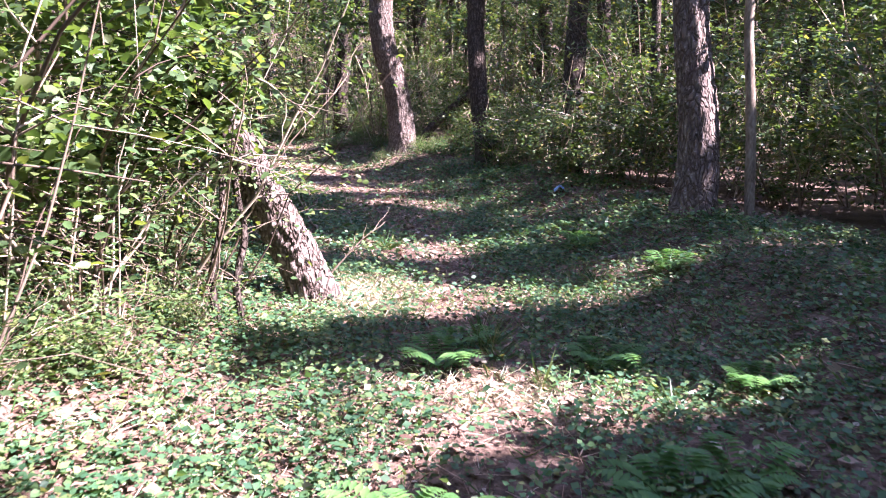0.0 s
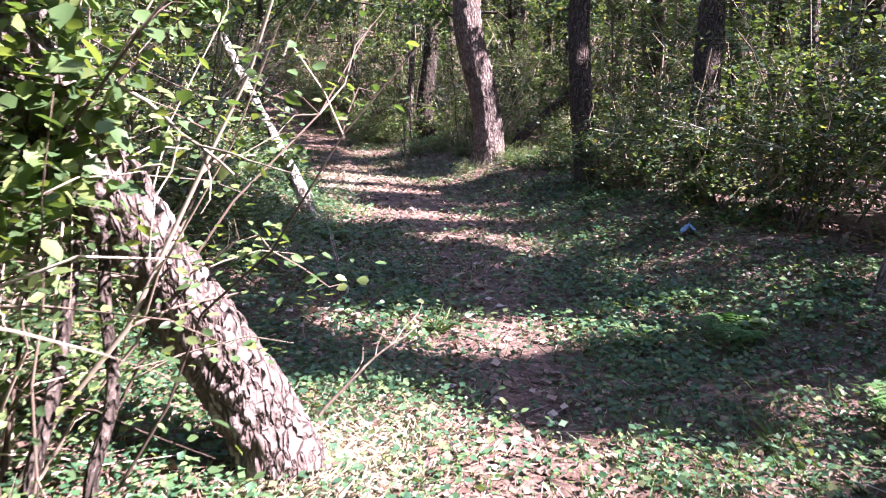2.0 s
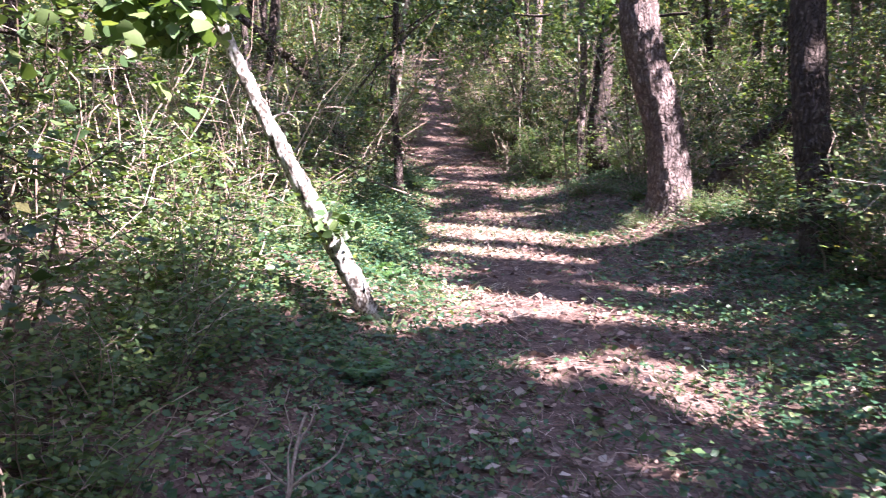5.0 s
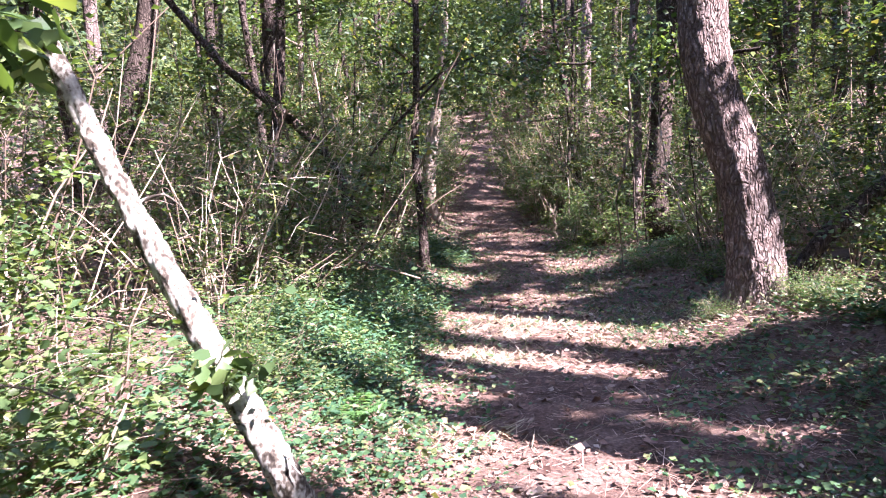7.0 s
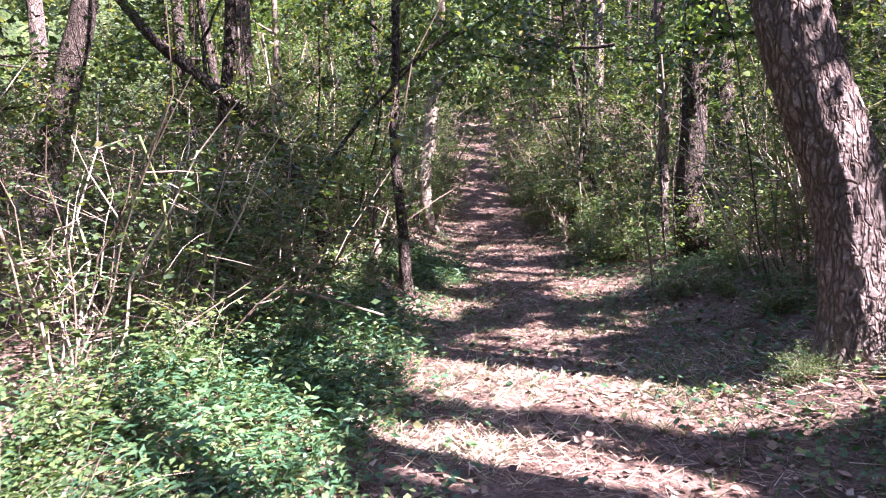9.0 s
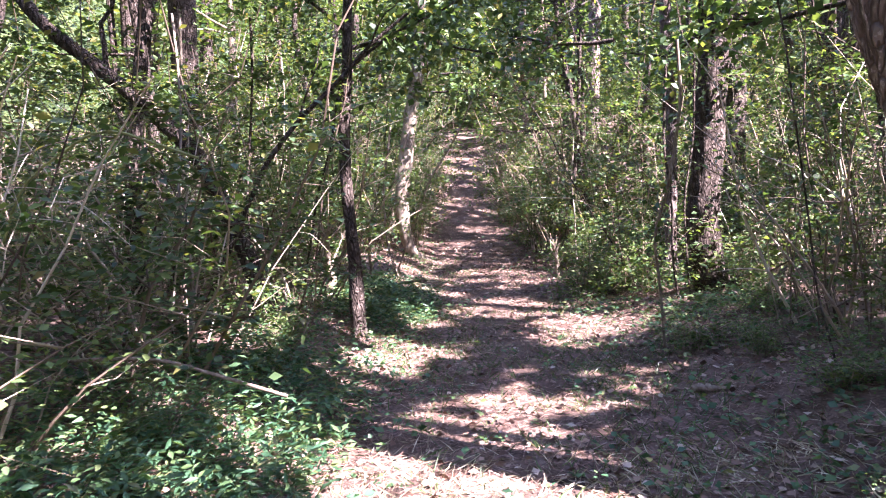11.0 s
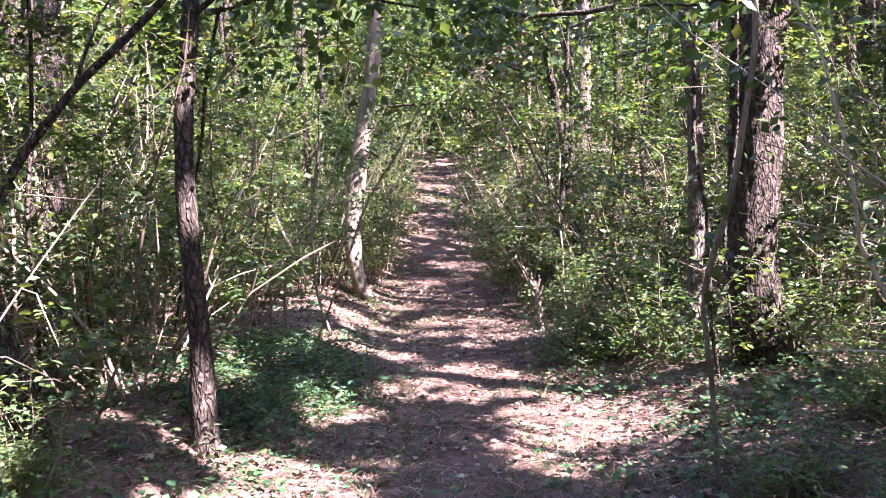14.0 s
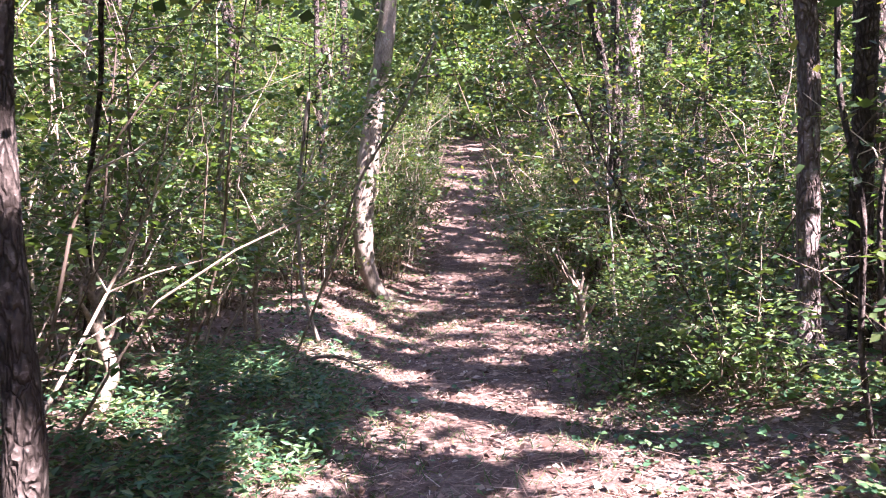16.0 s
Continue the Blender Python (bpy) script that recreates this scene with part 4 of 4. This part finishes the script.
def build_shade_canopy():
    """Tall woodland trees; mostly unseen crowns, added for shade, close overhead but for openings."""
    r = np.random.default_rng(61)
    cells = [(gx, gy) for gx in np.arange(-17, 27, 4.4) for gy in np.arange(-5, 54, 4.4)]
    for cx, cy in cells:
        for _ in range(14):
            x, y = cx + r.uniform(-1.7, 1.7), cy + r.uniform(-1.7, 1.7)
            if not edge_l(y) - (5.5 if 8 < y < 40 else 2.2) < x < edge_r(y) + (4.2 if 8 < y < 40 else 2.2) and not shades_opening(np.array([(x, y, z) for z in np.linspace(1, 12, 40)]), 0.12).any():
                break
        else:
            continue
        z0 = float(height(x, y)[0])
        top = r.uniform(10, 13)
        lean = r.normal(0, 0.4, 2)
        line = [(x, y, z0)] + [(x + lean[0] * k, y + lean[1] * k, z0 + top * k) for k in (0.35, 0.7, 1.0)]
        hubs = np.array((x + lean[0], y + lean[1], z0 + top - 1.2)) + randdir(26, r) * (2.9, 2.9, 1.9) * (r.random((26, 1)) ** 0.45)
        # oversized leaves on the near crowns out of view, to block more sun
        n, big = (CANOPY, 1.95) if y < 28 else (CANOPY, 1.0)
        at = hubs[r.integers(0, 26, n)] + r.normal(0, 0.5, (n, 3))
        way, size = randdir(n, r, -0.6, 0.4), r.uniform(0.2, 0.36, n) * big
        keep = ~in_gap(at + way * size[:, None] * 0.5, 0.06 + 0.1 * big)
        at, way, size = at[keep], way[keep], size[keep]
        n = len(at)
        if n < 20:
            continue
        crown = scatter(KITE, at, way, np.tile((0, 0, 1.0), (n, 1)) + 0.5 * r.normal(size=(n, 3)), size, 1.3)
        tree("woodland_shade_tree", "tall woodland tree, its high green crown added for shade", line, [0.16, 0.14, 0.11, 0.06], BARK_DARK, LEAF_FAR, crown, (), 8, 12, group="tall trees of the woods")


build_shade_canopy()


def build_far_woods():
    """Woods all round beyond the thicket: too many leaves and trunks to count."""
    r = np.random.default_rng(51)
    n = 270000
    a = r.uniform(0, 2 * math.pi, n)
    d = 11 + 30 * r.random(n) ** 1.3
    x, y = -3 + d * np.cos(a), 20 + (d + 8) * np.sin(a) * 1.15
    clump = patchy(x, y, 0.55, 2) * patchy(x, y, 1.4, 7)
    keep = ((off_trail(x, y) > 5.5) | (y > 51)) & (r.random(n) < 0.3 + 1.2 * clump)
    x, y = x[keep], y[keep]
    n = len(x)
    z = height(x, y) + 11 * r.random(n) ** 1.15
    at = np.stack([x, y, z], -1)
    # the wooded brow of the hill, where the trail runs out of sight
    m = 85000
    u, w = r.uniform(14, 48, m), r.uniform(-24, 24, m)
    w = np.where(r.random(m) < 0.35, -np.abs(w), w)
    hx, hy = -6.2 - 0.43 * u + 0.9 * w, 29.0 + 0.9 * u + 0.43 * w
    hz = height(hx, hy) + 13 * r.random(m) ** 1.1
    over = off_trail(hx, hy)
    clump = patchy(hx + 0.4 * hz, hy - 0.5 * hz, 0.9, 4)
    ok = ((over > 1.6) | (hz > height(hx, hy) + 2.6) | (u > 27)) & (r.random(m) < 0.25 + 1.1 * clump)
    k = 30000
    u, w = np.concatenate([r.uniform(15, 31, k // 2), r.uniform(26.5, 34, k // 2)]), r.uniform(-6, 6, k)
    ax, ay = -6.2 - 0.43 * u + 0.9 * w, 29.0 + 0.9 * u + 0.43 * w
    low = np.where((u > 27) | (np.abs(w) > 1.7), 0.3, 2.3)
    arch = np.stack([ax, ay, height(ax, ay) + low + 7 * r.random(k)], -1)
    at = np.concatenate([at, np.stack([hx, hy, hz], -1)[ok], arch])
    at = at[~in_gap(at, 0.2)]
    n = len(at)
    v, f = scatter(KITE, at, randdir(n, r, -0.7, 0.4), np.tile((0, 0, 1.0), (n, 1)) + 0.6 * r.normal(size=(n, 3)), r.uniform(0.17, 0.36, n), 1.3)
    tagged(new("far_foliage", mesh_np("far_foliage", v, [f], LEAF_FAR)), "dense green foliage of the woods all around", "far woods", kind="stuff")
    pieces = []
    for _ in range(90):
        q, dd = r.uniform(0, 2 * math.pi), r.uniform(13, 42)
        x, y = -3 + dd * math.cos(q), 20 + (dd + 8) * math.sin(q) * 1.15
        if off_trail(x, y)[0] < 6:
            continue
        z0 = float(height(x, y)[0])
        le = r.normal(0, 0.5, 2)
        rad = r.uniform(0.06, 0.2)
        pieces.append(tube([(x, y, z0 - 0.1), (x + le[0] * 0.4, y + le[1] * 0.4, z0 + 5), (x + le[0], y + le[1], z0 + 12)], [rad, rad * 0.8, rad * 0.5], 7))
    v, f = join(pieces)
    # the edge of the far woods, an unbroken wall of crowns
    a = np.linspace(0, 2 * np.pi, 361)
    z = np.linspace(-2, 30, 30)
    ga, gz = np.meshgrid(a, z)
    ga[:, -1] = 0
    rr = 62 + 2.2 * bumps(ga * 62, gz, 0.9) + 1.0 * bumps(ga * 62 + 7, gz, 2.7)
    top = 1 + 0.18 * bumps(ga * 62, 0 * gz, 0.35)
    bv = np.stack([-5 + rr * np.cos(ga), 25 + rr * np.sin(ga), gz * top], -1).reshape(-1, 3)
    i = (np.arange(29)[:, None] * 361 + np.arange(360)[None]).ravel()
    tagged(new("backdrop", mesh_np("backdrop", bv, [np.stack([i, i + 1, i + 362, i + 361], -1)], FAR_WALL, True)), "dark green edge of the distant woods", "distant woods", kind="structure")
    tagged(new("far_trunks", mesh_np("far_trunks", v, f, BARK_DARK, True)), "dark trunks of the woods far off", "far woods", kind="stuff")


build_far_woods()


# ---- overhanging boughs ----
def bough(label, start, way, length, leaves, size, mat, seed, radius=0.015, spread=0.12, shape=OVAL):
    """A leafy branch that reaches into view."""
    r = np.random.default_rng(seed)
    foot = Vector(start)
    thing = tagged(new("leafy_bough"), label, "branch")
    thing.location = foot
    pts, tb = limb(r, (0, 0, 0), way, length, radius, 6, 0.1 * length, 9)
    part("branch", mesh_np("branch", tb[0], [tb[1]], BARK_DARK, True), thing)
    pieces = []
    for k in range(5):
        i = 2 + k
        a = r.uniform(0, 6.28)
        p2, t2 = limb(r, pts[i], unit(np.asarray(way, float)) * 0.6 + (0.6 * math.cos(a), 0.6 * math.sin(a), r.uniform(-0.4, 0.4)), length * 0.35, radius * 0.4, 4, 0.05, 5)
        part("twig", mesh_np("twig", t2[0], [t2[1]], BARK_DARK, True), thing)
        pieces.append(twig_leaves(r, leaves // 6, p2, size, shape, spread * 0.7, 0.3, 1.5))
    pieces.append(twig_leaves(r, leaves // 6, pts, size, shape, spread, 0.3, 1.5))
    v, f = join(pieces)
    part("foliage", mesh_np("foliage", v, f, mat), thing)


bough("bough of broad sunlit leaves over the clearing edge", (-2.8, 12.3, 2.35), (1.0, 0.2, -0.15), 1.3, 150, 0.14, LEAF_LIGHT, 61)
bough("spray of big yellow-green leaves on the leaning pole", (-1.2, 13.05, 0.72), (0.7, -0.25, 0.35), 0.36, 42, 0.09, LEAF_LIGHT, 63, 0.006, 0.06)
bough("bough of broad pale leaves above the pole", (-2.5, 12.7, 2.2), (1.0, -0.1, 0.0), 0.9, 90, 0.13, LEAF_LIGHT, 64)
bough("bough of broad green leaves above the thicket", (-2.6, 11.9, 2.05), (0.9, 0.5, -0.1), 1.0, 70, 0.11, LEAF_LIGHT, 62)
for k, (sx, sy, sz, wx, wy, wz, ln) in enumerate([(-0.45, 7.5, 1.95, 1, -0.1, -0.45, 0.95), (-0.4, 7.0, 1.5, 1, 0.25, -0.15, 0.85), (-0.3, 7.3, 1.25, 1, 0.1, -0.05, 0.7), (-0.6, 6.4, 1.7, 1, 0.2, -0.2, 0.8), (-0.7, 5.6, 1.6, 1, 0.3, -0.3, 0.8), (-0.5, 7.0, 1.75, 1, -0.2, -0.25, 0.9), (-0.3, 7.15, 1.05, 1, -0.2, 0.05, 0.6), (-0.55, 6.8, 2.0, 1, 0.1, -0.3, 1.0), (-0.5, 6.2, 1.2, 1, 0.0, -0.1, 0.6), (-0.2, 7.6, 2.15, 1, -0.4, -0.3, 0.8)]):
    bough("sunlit green vine spray over the broken trunk", (sx, sy, sz), (wx, wy, wz), ln, 260, 0.062, LEAF_LIGHT, 160 + k, 0.007, 0.1)
for k, (x, y, z, wx, wy, ln) in enumerate([(-1.3, 31.5, 4.6, -1, 0.2, 3.2), (-9.5, 33, 4.4, 1, 0.1, 2.6), (-10.5, 36, 5.4, 1, 0.2, 3), (-5.5, 38, 6.0, -1, 0.1, 3), (-12, 40, 6.6, 1, 0.1, 3), (-8.2, 44, 7.6, -1, 0, 3.4), (-13.6, 46, 8.6, 1, 0, 3),
                                           (-9.8, 30.5, 3.2, 1, -0.3, 1.8), (-2.5, 25, 3.6, -1, 0.1, 2.2), (0.5, 22.5, 3.2, -1, 0.3, 2.2), (-5.4, 22.6, 3.4, 0.9, 0.2, 2.0)]):
    bough("leafy bough reaching out over the trail", (x, y, z), (wx, wy, 0.02), ln, 700, 0.1, LEAF_LIGHT if k % 2 else LEAF_SHRUB, 70 + k, 0.03, 0.3, KITE)


# ---- ferns, tufts, sticks ----
def fern_mesh(seed):
    r = np.random.default_rng(seed)
    fronds = []
    for k in range(7):
        a = 2 * math.pi * k / 7 + r.uniform(-0.3, 0.3)
        ln = r.uniform(0.22, 0.36)
        t = np.linspace(0, 1, 15)
        out = t * ln
        z = 0.55 * ln * np.sin(t * 2.2)
        pts = np.stack([out * math.cos(a), out * math.sin(a), z], -1)
        side = np.array((-math.sin(a), math.cos(a), 0.0))
        at, way, size = [], [], []
        for i in range(2, 15):
            for s in (-1, 1):
                at.append(pts[i])
                way.append(side * s + 0.35 * np.array((math.cos(a), math.sin(a), -0.1)))
                size.append(0.11 * math.sin(math.pi * (0.12 + 0.86 * t[i])) + 0.012)
        n = len(at)
        lv, lf = scatter(KITE, np.array(at), np.array(way), np.tile((0, 0, 1.0), (n, 1)), np.array(size), 0.6)
        sv, sf = tube(pts, np.linspace(0.003, 0.001, 15), 3)
        v, f = join([(lv, lf), (sv, sf)])
        fronds.append(mesh_np("frond", v, f, LEAF_FERN))
    return fronds


FERNS = [fern_mesh(200 + k) for k in range(3)]
for k, (x, y, s) in enumerate([(2.38, 6.75, 1.0), (1.55, 6.65, 1.0), (1.65, 7.0, 0.8), (1.45, 5.1, 1.1), (1.7, 5.05, 1.0), (2.35, 5.3, 1.2), (2.6, 5.5, 1.0), (2.45, 5.05, 1.1), (3.2, 8.45, 0.9), (3.0, 6.35, 0.8), (2.8, 9.75, 1.1), (2.3, 9.8, 0.7), (-0.3, 12.2, 0.9), (-1.3, 14.5, 0.9), (0.8, 10.4, 0.7)]):
    thing = tagged(new("fern"), "light green fern with feathery fronds on the forest floor", "fern", "ferns on the clearing floor")
    thing.location = (x, y, float(height(x, y)[0]))
    thing.rotation_euler = (0, 0, 1.3 * k)
    thing.scale = (0.78 * s, 0.78 * s, 0.78 * s)
    for fr in FERNS[k % 3]:
        part("frond", fr, thing)


def tuft(x, y, blades, tall, seed):
    r = np.random.default_rng(seed)
    at = r.normal(0, 0.025, (blades, 3)) * (1, 1, 0)
    v, f = scatter(BLADE, at, randdir(blades, r, 0.35, 0.95), randdir(blades, r, 0.1, 0.6), r.uniform(0.5, 1, blades) * tall, 0.05)
    ob = tagged(new("grass_tuft", mesh_np("grass_tuft", v, [f], GRASS)), "tuft of long bright green grass blades", "grass tuft", "grass tufts in the clearing")
    ob.location = (x, y, float(height(x, y)[0]) - 0.01)


for k, (x, y, n, h) in enumerate([(1.8, 7.08, 60, 0.3), (1.85, 6.83, 40, 0.22), (2.05, 6.43, 14, 0.24), (1.2, 5.93, 30, 0.2), (2.6, 6.23, 12, 0.26), (1.0, 4.93, 30, 0.22), (1.05, 9.83, 45, 0.25), (0.7, 10.13, 35, 0.2), (2.7, 8.53, 24, 0.28), (2.3, 11.93, 30, 0.3), (0.3, 16.3, 14, 0.18), (-0.6, 13.1, 30, 0.25)]):
    tuft(x, y, n, h, 300 + k)


def stick(name, label, pts, radius, mat, forks=0, seed=0, category="stick"):
    """A dead branch lying or leaning, with forks."""
    r = np.random.default_rng(seed)
    foot = Vector(pts[0])
    thing = tagged(new(name), label, category)
    thing.location = foot
    line = smooth_line([tuple(Vector(p) - foot) for p in pts], 12) + r.normal(0, radius * 0.4, (12, 3))
    v, f = tube(line, np.linspace(radius, radius * 0.4, 12), 6)
    part("branch", mesh_np("branch", v, [f], mat, True), thing)
    main = unit(line[-1] - line[0])
    for k in range(forks):
        i = r.integers(4, 11)
        p2, t2 = limb(r, line[i], main + 0.8 * randdir(1, r)[0] * (1, 1, 0.45), np.linalg.norm(line[-1] - line[0]) * r.uniform(0.25, 0.5), radius * 0.45, 5, 0.0, 6)
        part("fork", mesh_np("fork", t2[0], [t2[1]], mat, True), thing)


def g(x, y, up=0.02):
    return (x, y, float(height(x, y)[0]) + up)


stick("fallen_branch", "pale dead twig sticking up beside the broken trunk", [g(0.78, 8.15, 0.12), (0.95, 8.2, 0.34), (1.14, 8.25, 0.5)], 0.008, DEADWOOD, 3, 1)
stick("fallen_branch", "bare forked branch lying in the shade", [g(0.45, 10.1), g(0.2, 10.6, 0.12), g(0.0, 11.1, 0.3)], 0.014, DEADWOOD, 4, 3)
stick("fallen_branch", "curved dark root across the ground", [g(0.65, 9.75), g(0.45, 9.9, 0.06), g(0.15, 9.8)], 0.025, BARK_GREY, 1, 4)
stick("short_log", "short pale piece of rotten log in the leaf litter", [g(-0.85, 20.35, 0.03), g(-0.68, 20.26, 0.04), g(-0.53, 20.16, 0.03)], 0.032, DEADWOOD, 0, 5, "log")
stick("short_log", "pale splintered piece of wood in the leaf litter", [g(2.75, 9.1, 0.02), g(2.9, 9.14, 0.03), g(3.0, 9.18, 0.02)], 0.02, DEADWOOD, 0, 6, "log")
stick("fallen_branch", "pale dead branch fallen into the thicket", [g(-2.4, 12.6, 0.1), (-2.2, 12.4, 0.5), (-2.0, 12.2, 0.8)], 0.012, DEADWOOD, 3, 7)
stick("dead_snag", "pale dead snag with splayed roots and twigs", [g(-5.5, 22.5, -0.03), g(-5.53, 22.52, 0.4), g(-5.5, 22.48, 0.8)], 0.055, DEADWOOD, 9, 8, "dead tree")
stick("dead_snag", "pale splintered snag at the trail edge", [g(-4.3, 27.8, -0.03), g(-4.28, 27.82, 0.35), g(-4.33, 27.8, 0.7)], 0.06, DEADWOOD, 8, 9, "dead tree")
stick("fallen_branch", "bleached dead branch leaning in the thicket", [g(-6.2, 24.6, 0.0), g(-6.3, 24.7, 0.6), g(-6.2, 24.75, 1.2)], 0.028, DEADWOOD, 5, 10)
stick("fallen_branch", "bleached dead branch lying at the trail edge", [g(-5.9, 24.9, 0.05), g(-5.5, 24.8, 0.22), g(-5.1, 24.75, 0.2)], 0.02, DEADWOOD, 4, 11)
stick("fallen_branch", "brown dead brush heaped beside the trail", [g(-0.6, 23.4, 0.02), g(-0.4, 23.3, 0.3), g(-0.1, 23.3, 0.5)], 0.016, BARK_GREY, 9, 12)
# dead twigs and vines tangled over the broken trunk and in the thickets
for k, (x, y, z, wx, wy, wz, ln, rad) in enumerate([(0.3, 7.55, 1.0, -0.9, -0.5, 0.25, 1.2, 0.014), (0.25, 7.45, 1.1, -0.9, -0.8, -0.1, 1.3, 0.012), (0.4, 7.6, 0.8, -0.5, -1, 0.3, 1.0, 0.01), (0.1, 7.25, 1.3, -1, -0.4, -0.35, 1.1, 0.012), (0.0, 7.05, 0.9, -1, -0.6, 0.4, 1.2, 0.01), (-0.1, 6.75, 1.5, -0.8, -0.9, -0.5, 1.2, 0.009), (0.2, 7.35, 1.5, 0.8, -0.2, -0.35, 0.8, 0.009), (-0.3, 6.35, 1.2, -1, 0.2, 0.35, 1.1, 0.01), (-0.1, 5.95, 0.6, -0.8, 0.3, 0.7, 1.1, 0.011)]):
    stick("dead_twig", "tangled dead twig in the brush", [(x, y, z), (x + wx * ln / 2, y + wy * ln / 2, z + wz * ln / 2 + 0.06), (x + wx * ln, y + wy * ln, z + wz * ln)], rad, DEADWOOD if k % 2 else BARK_GREY, 4, 400 + k)


BRIAR = rough_material("briar_stem", [(0.3, (0.1, 0.12, 0.04)), (0.7, (0.3, 0.3, 0.12))], 12, (1, 1, 1), 0.3, 0.6, 60, 0.002)


def vine(label, pts, radius, mat=None):
    foot = Vector(pts[0])
    thing = tagged(new("vine"), label, "vine")
    thing.location = foot
    line = smooth_line([tuple(Vector(p) - foot) for p in pts], 24)
    v, f = tube(line, np.full(24, radius), 6)
    part("stem", mesh_np("stem", v, [f], mat or BARK_GREY, True), thing)
    rv = np.random.default_rng(int(abs(pts[0][0]) * 1000) + int(pts[0][1] * 100))
    lv, lf = twig_leaves(rv, 60, line, 0.07, KITE, 0.12, 0.3, 1.2)
    part("foliage", mesh_np("foliage", lv, [lf], LEAF_SHRUB), thing)


vine("grey vine hanging against the big trunk", [g(-8.2, 23.5), (-8.4, 23.4, 0.9), (-8.65, 23.4, 1.6), (-8.75, 23.45, 2.8), (-8.75, 23.5, 4.5)], 0.022)
vine("grey vine climbing the rough tree", [g(-1.4, 23.9), (-1.43, 23.96, 0.6), (-1.47, 23.98, 1.4), (-1.35, 24.02, 2.2), (-1.33, 24.06, 3.4)], 0.013, BARK_DARK)
vine("yellow-green briar stem arching out of the thicket", [g(-3.5, 16.25), (-3.44, 16.29, 0.73), (-3.31, 16.38, 1.05), (-3.35, 16.41, 1.49), (-3.49, 16.37, 1.9)], 0.008, BRIAR)
vine("long pale stem arching over the low herbs", [g(-4.75, 16.7), (-4.63, 16.77, 0.42), (-3.96, 17.15, 0.74), (-3.21, 17.53, 0.74), (-2.6, 17.85, 0.5)], 0.011, DEADWOOD)
vine("yellow-green briar stem arching out of the thicket", [g(-4.3, 17.2), (-4.2, 17.2, 0.9), (-3.9, 17.3, 1.7), (-3.5, 17.5, 2.0), (-3.0, 17.7, 1.8)], 0.008, BRIAR)
vine("bare vine looping through the thicket", [g(-6.6, 23.2), (-6.5, 23.3, 0.8), (-6.8, 23.5, 1.5), (-6.6, 23.7, 2.4)], 0.012)
vine("crooked thin stem in the thicket", [g(-6.9, 25.2), (-6.8, 25.1, 0.9), (-7.1, 25.1, 1.8), (-7.0, 25.2, 3.0)], 0.022)
vine("crooked thin stem in the thicket", [g(-6.3, 25.6), (-6.5, 25.6, 0.8), (-6.6, 25.7, 1.7), (-6.4, 25.7, 2.8)], 0.02)
for k in range(14):
    random.seed(900 + k)
    right = k % 2
    y = 19 + k * 0.95
    x = (float(edge_r(y)) + random.uniform(0.1, 1.0)) if right else (float(edge_l(y)) - random.uniform(0.1, 1.2))
    pts, q = [g(x, y)], Vector(g(x, y))
    lean = (random.uniform(-0.25, 0.25), random.uniform(-0.25, 0.25))
    for j in range(5):
        q = q + Vector((lean[0] + random.uniform(-0.12, 0.12), lean[1] + random.uniform(-0.12, 0.12), random.uniform(0.45, 0.7)))
        pts.append(tuple(q))
    vine("crooked thin understorey stem beside the trail", pts, random.uniform(0.006, 0.016), BARK_DARK if k % 3 else BARK_GREY)

# litter that someone dropped
r_ = np.random.default_rng(77)
bm = bmesh.new()
bmesh.ops.create_grid(bm, x_segments=8, y_segments=6, size=0.07)
for vtx in bm.verts:
    vtx.co.z = 0.03 * noise.noise(vtx.co * 30) + 0.035 * math.cos(vtx.co.x * 30)
bmesh.ops.solidify(bm, geom=bm.faces[:], thickness=0.002)
me = bpy.data.meshes.new("wrapper")
bm.to_mesh(me)
bm.free()
me.materials.append(rough_material("blue_film", [(0.3, (0.1, 0.2, 0.4)), (0.7, (0.25, 0.4, 0.62))], 20, (1, 1, 1), 0.2, 0.35, 60, 0.002, 0.5))
wrap = tagged(new("wrapper", me), "crumpled pale blue scrap of plastic on the ground", "litter")
wrap.location = g(2.95, 12.19, 0.05)


# dead brown pine bough hanging over the far trail
def dead_bough(x, y, z, seed):
    r = np.random.default_rng(seed)
    thing = tagged(new("dead_pine_bough"), "dead pine bough with brown hanging needles", "branch")
    thing.location = (x, y, z)
    pts, tb = limb(r, (1.6, 0.3, 0.9), (-1, -0.1, -0.25), 2.6, 0.05, 6, 0.3, 9)
    part("branch", mesh_np("branch", tb[0], [tb[1]], BARK_GREY, True), thing)
    pieces = []
    for k in range(9):
        i = r.integers(2, 9)
        p2, t2 = limb(r, pts[i], (r.uniform(-0.7, 0.7), r.uniform(-0.7, 0.7), -0.9), r.uniform(0.6, 1.3), 0.012, 4, 0.1, 6)
        part("twig", mesh_np("twig", t2[0], [t2[1]], BARK_GREY, True), thing)
        n = 260
        at = p2[r.integers(1, 6, n)] + r.normal(0, 0.1, (n, 3))
        way = randdir(n, r, -1, 0.1)
        pieces.append(scatter(STRIP, at, way, randdir(n, r), r.uniform(0.14, 0.26, n), 0.05))
    v, f = join(pieces)
    part("needles", mesh_np("needles", v, f, STRAW), thing)


dead_bough(-7.1, 35.1, 5.9, 91)
dead_bough(-6.6, 34.2, 5.2, 92)
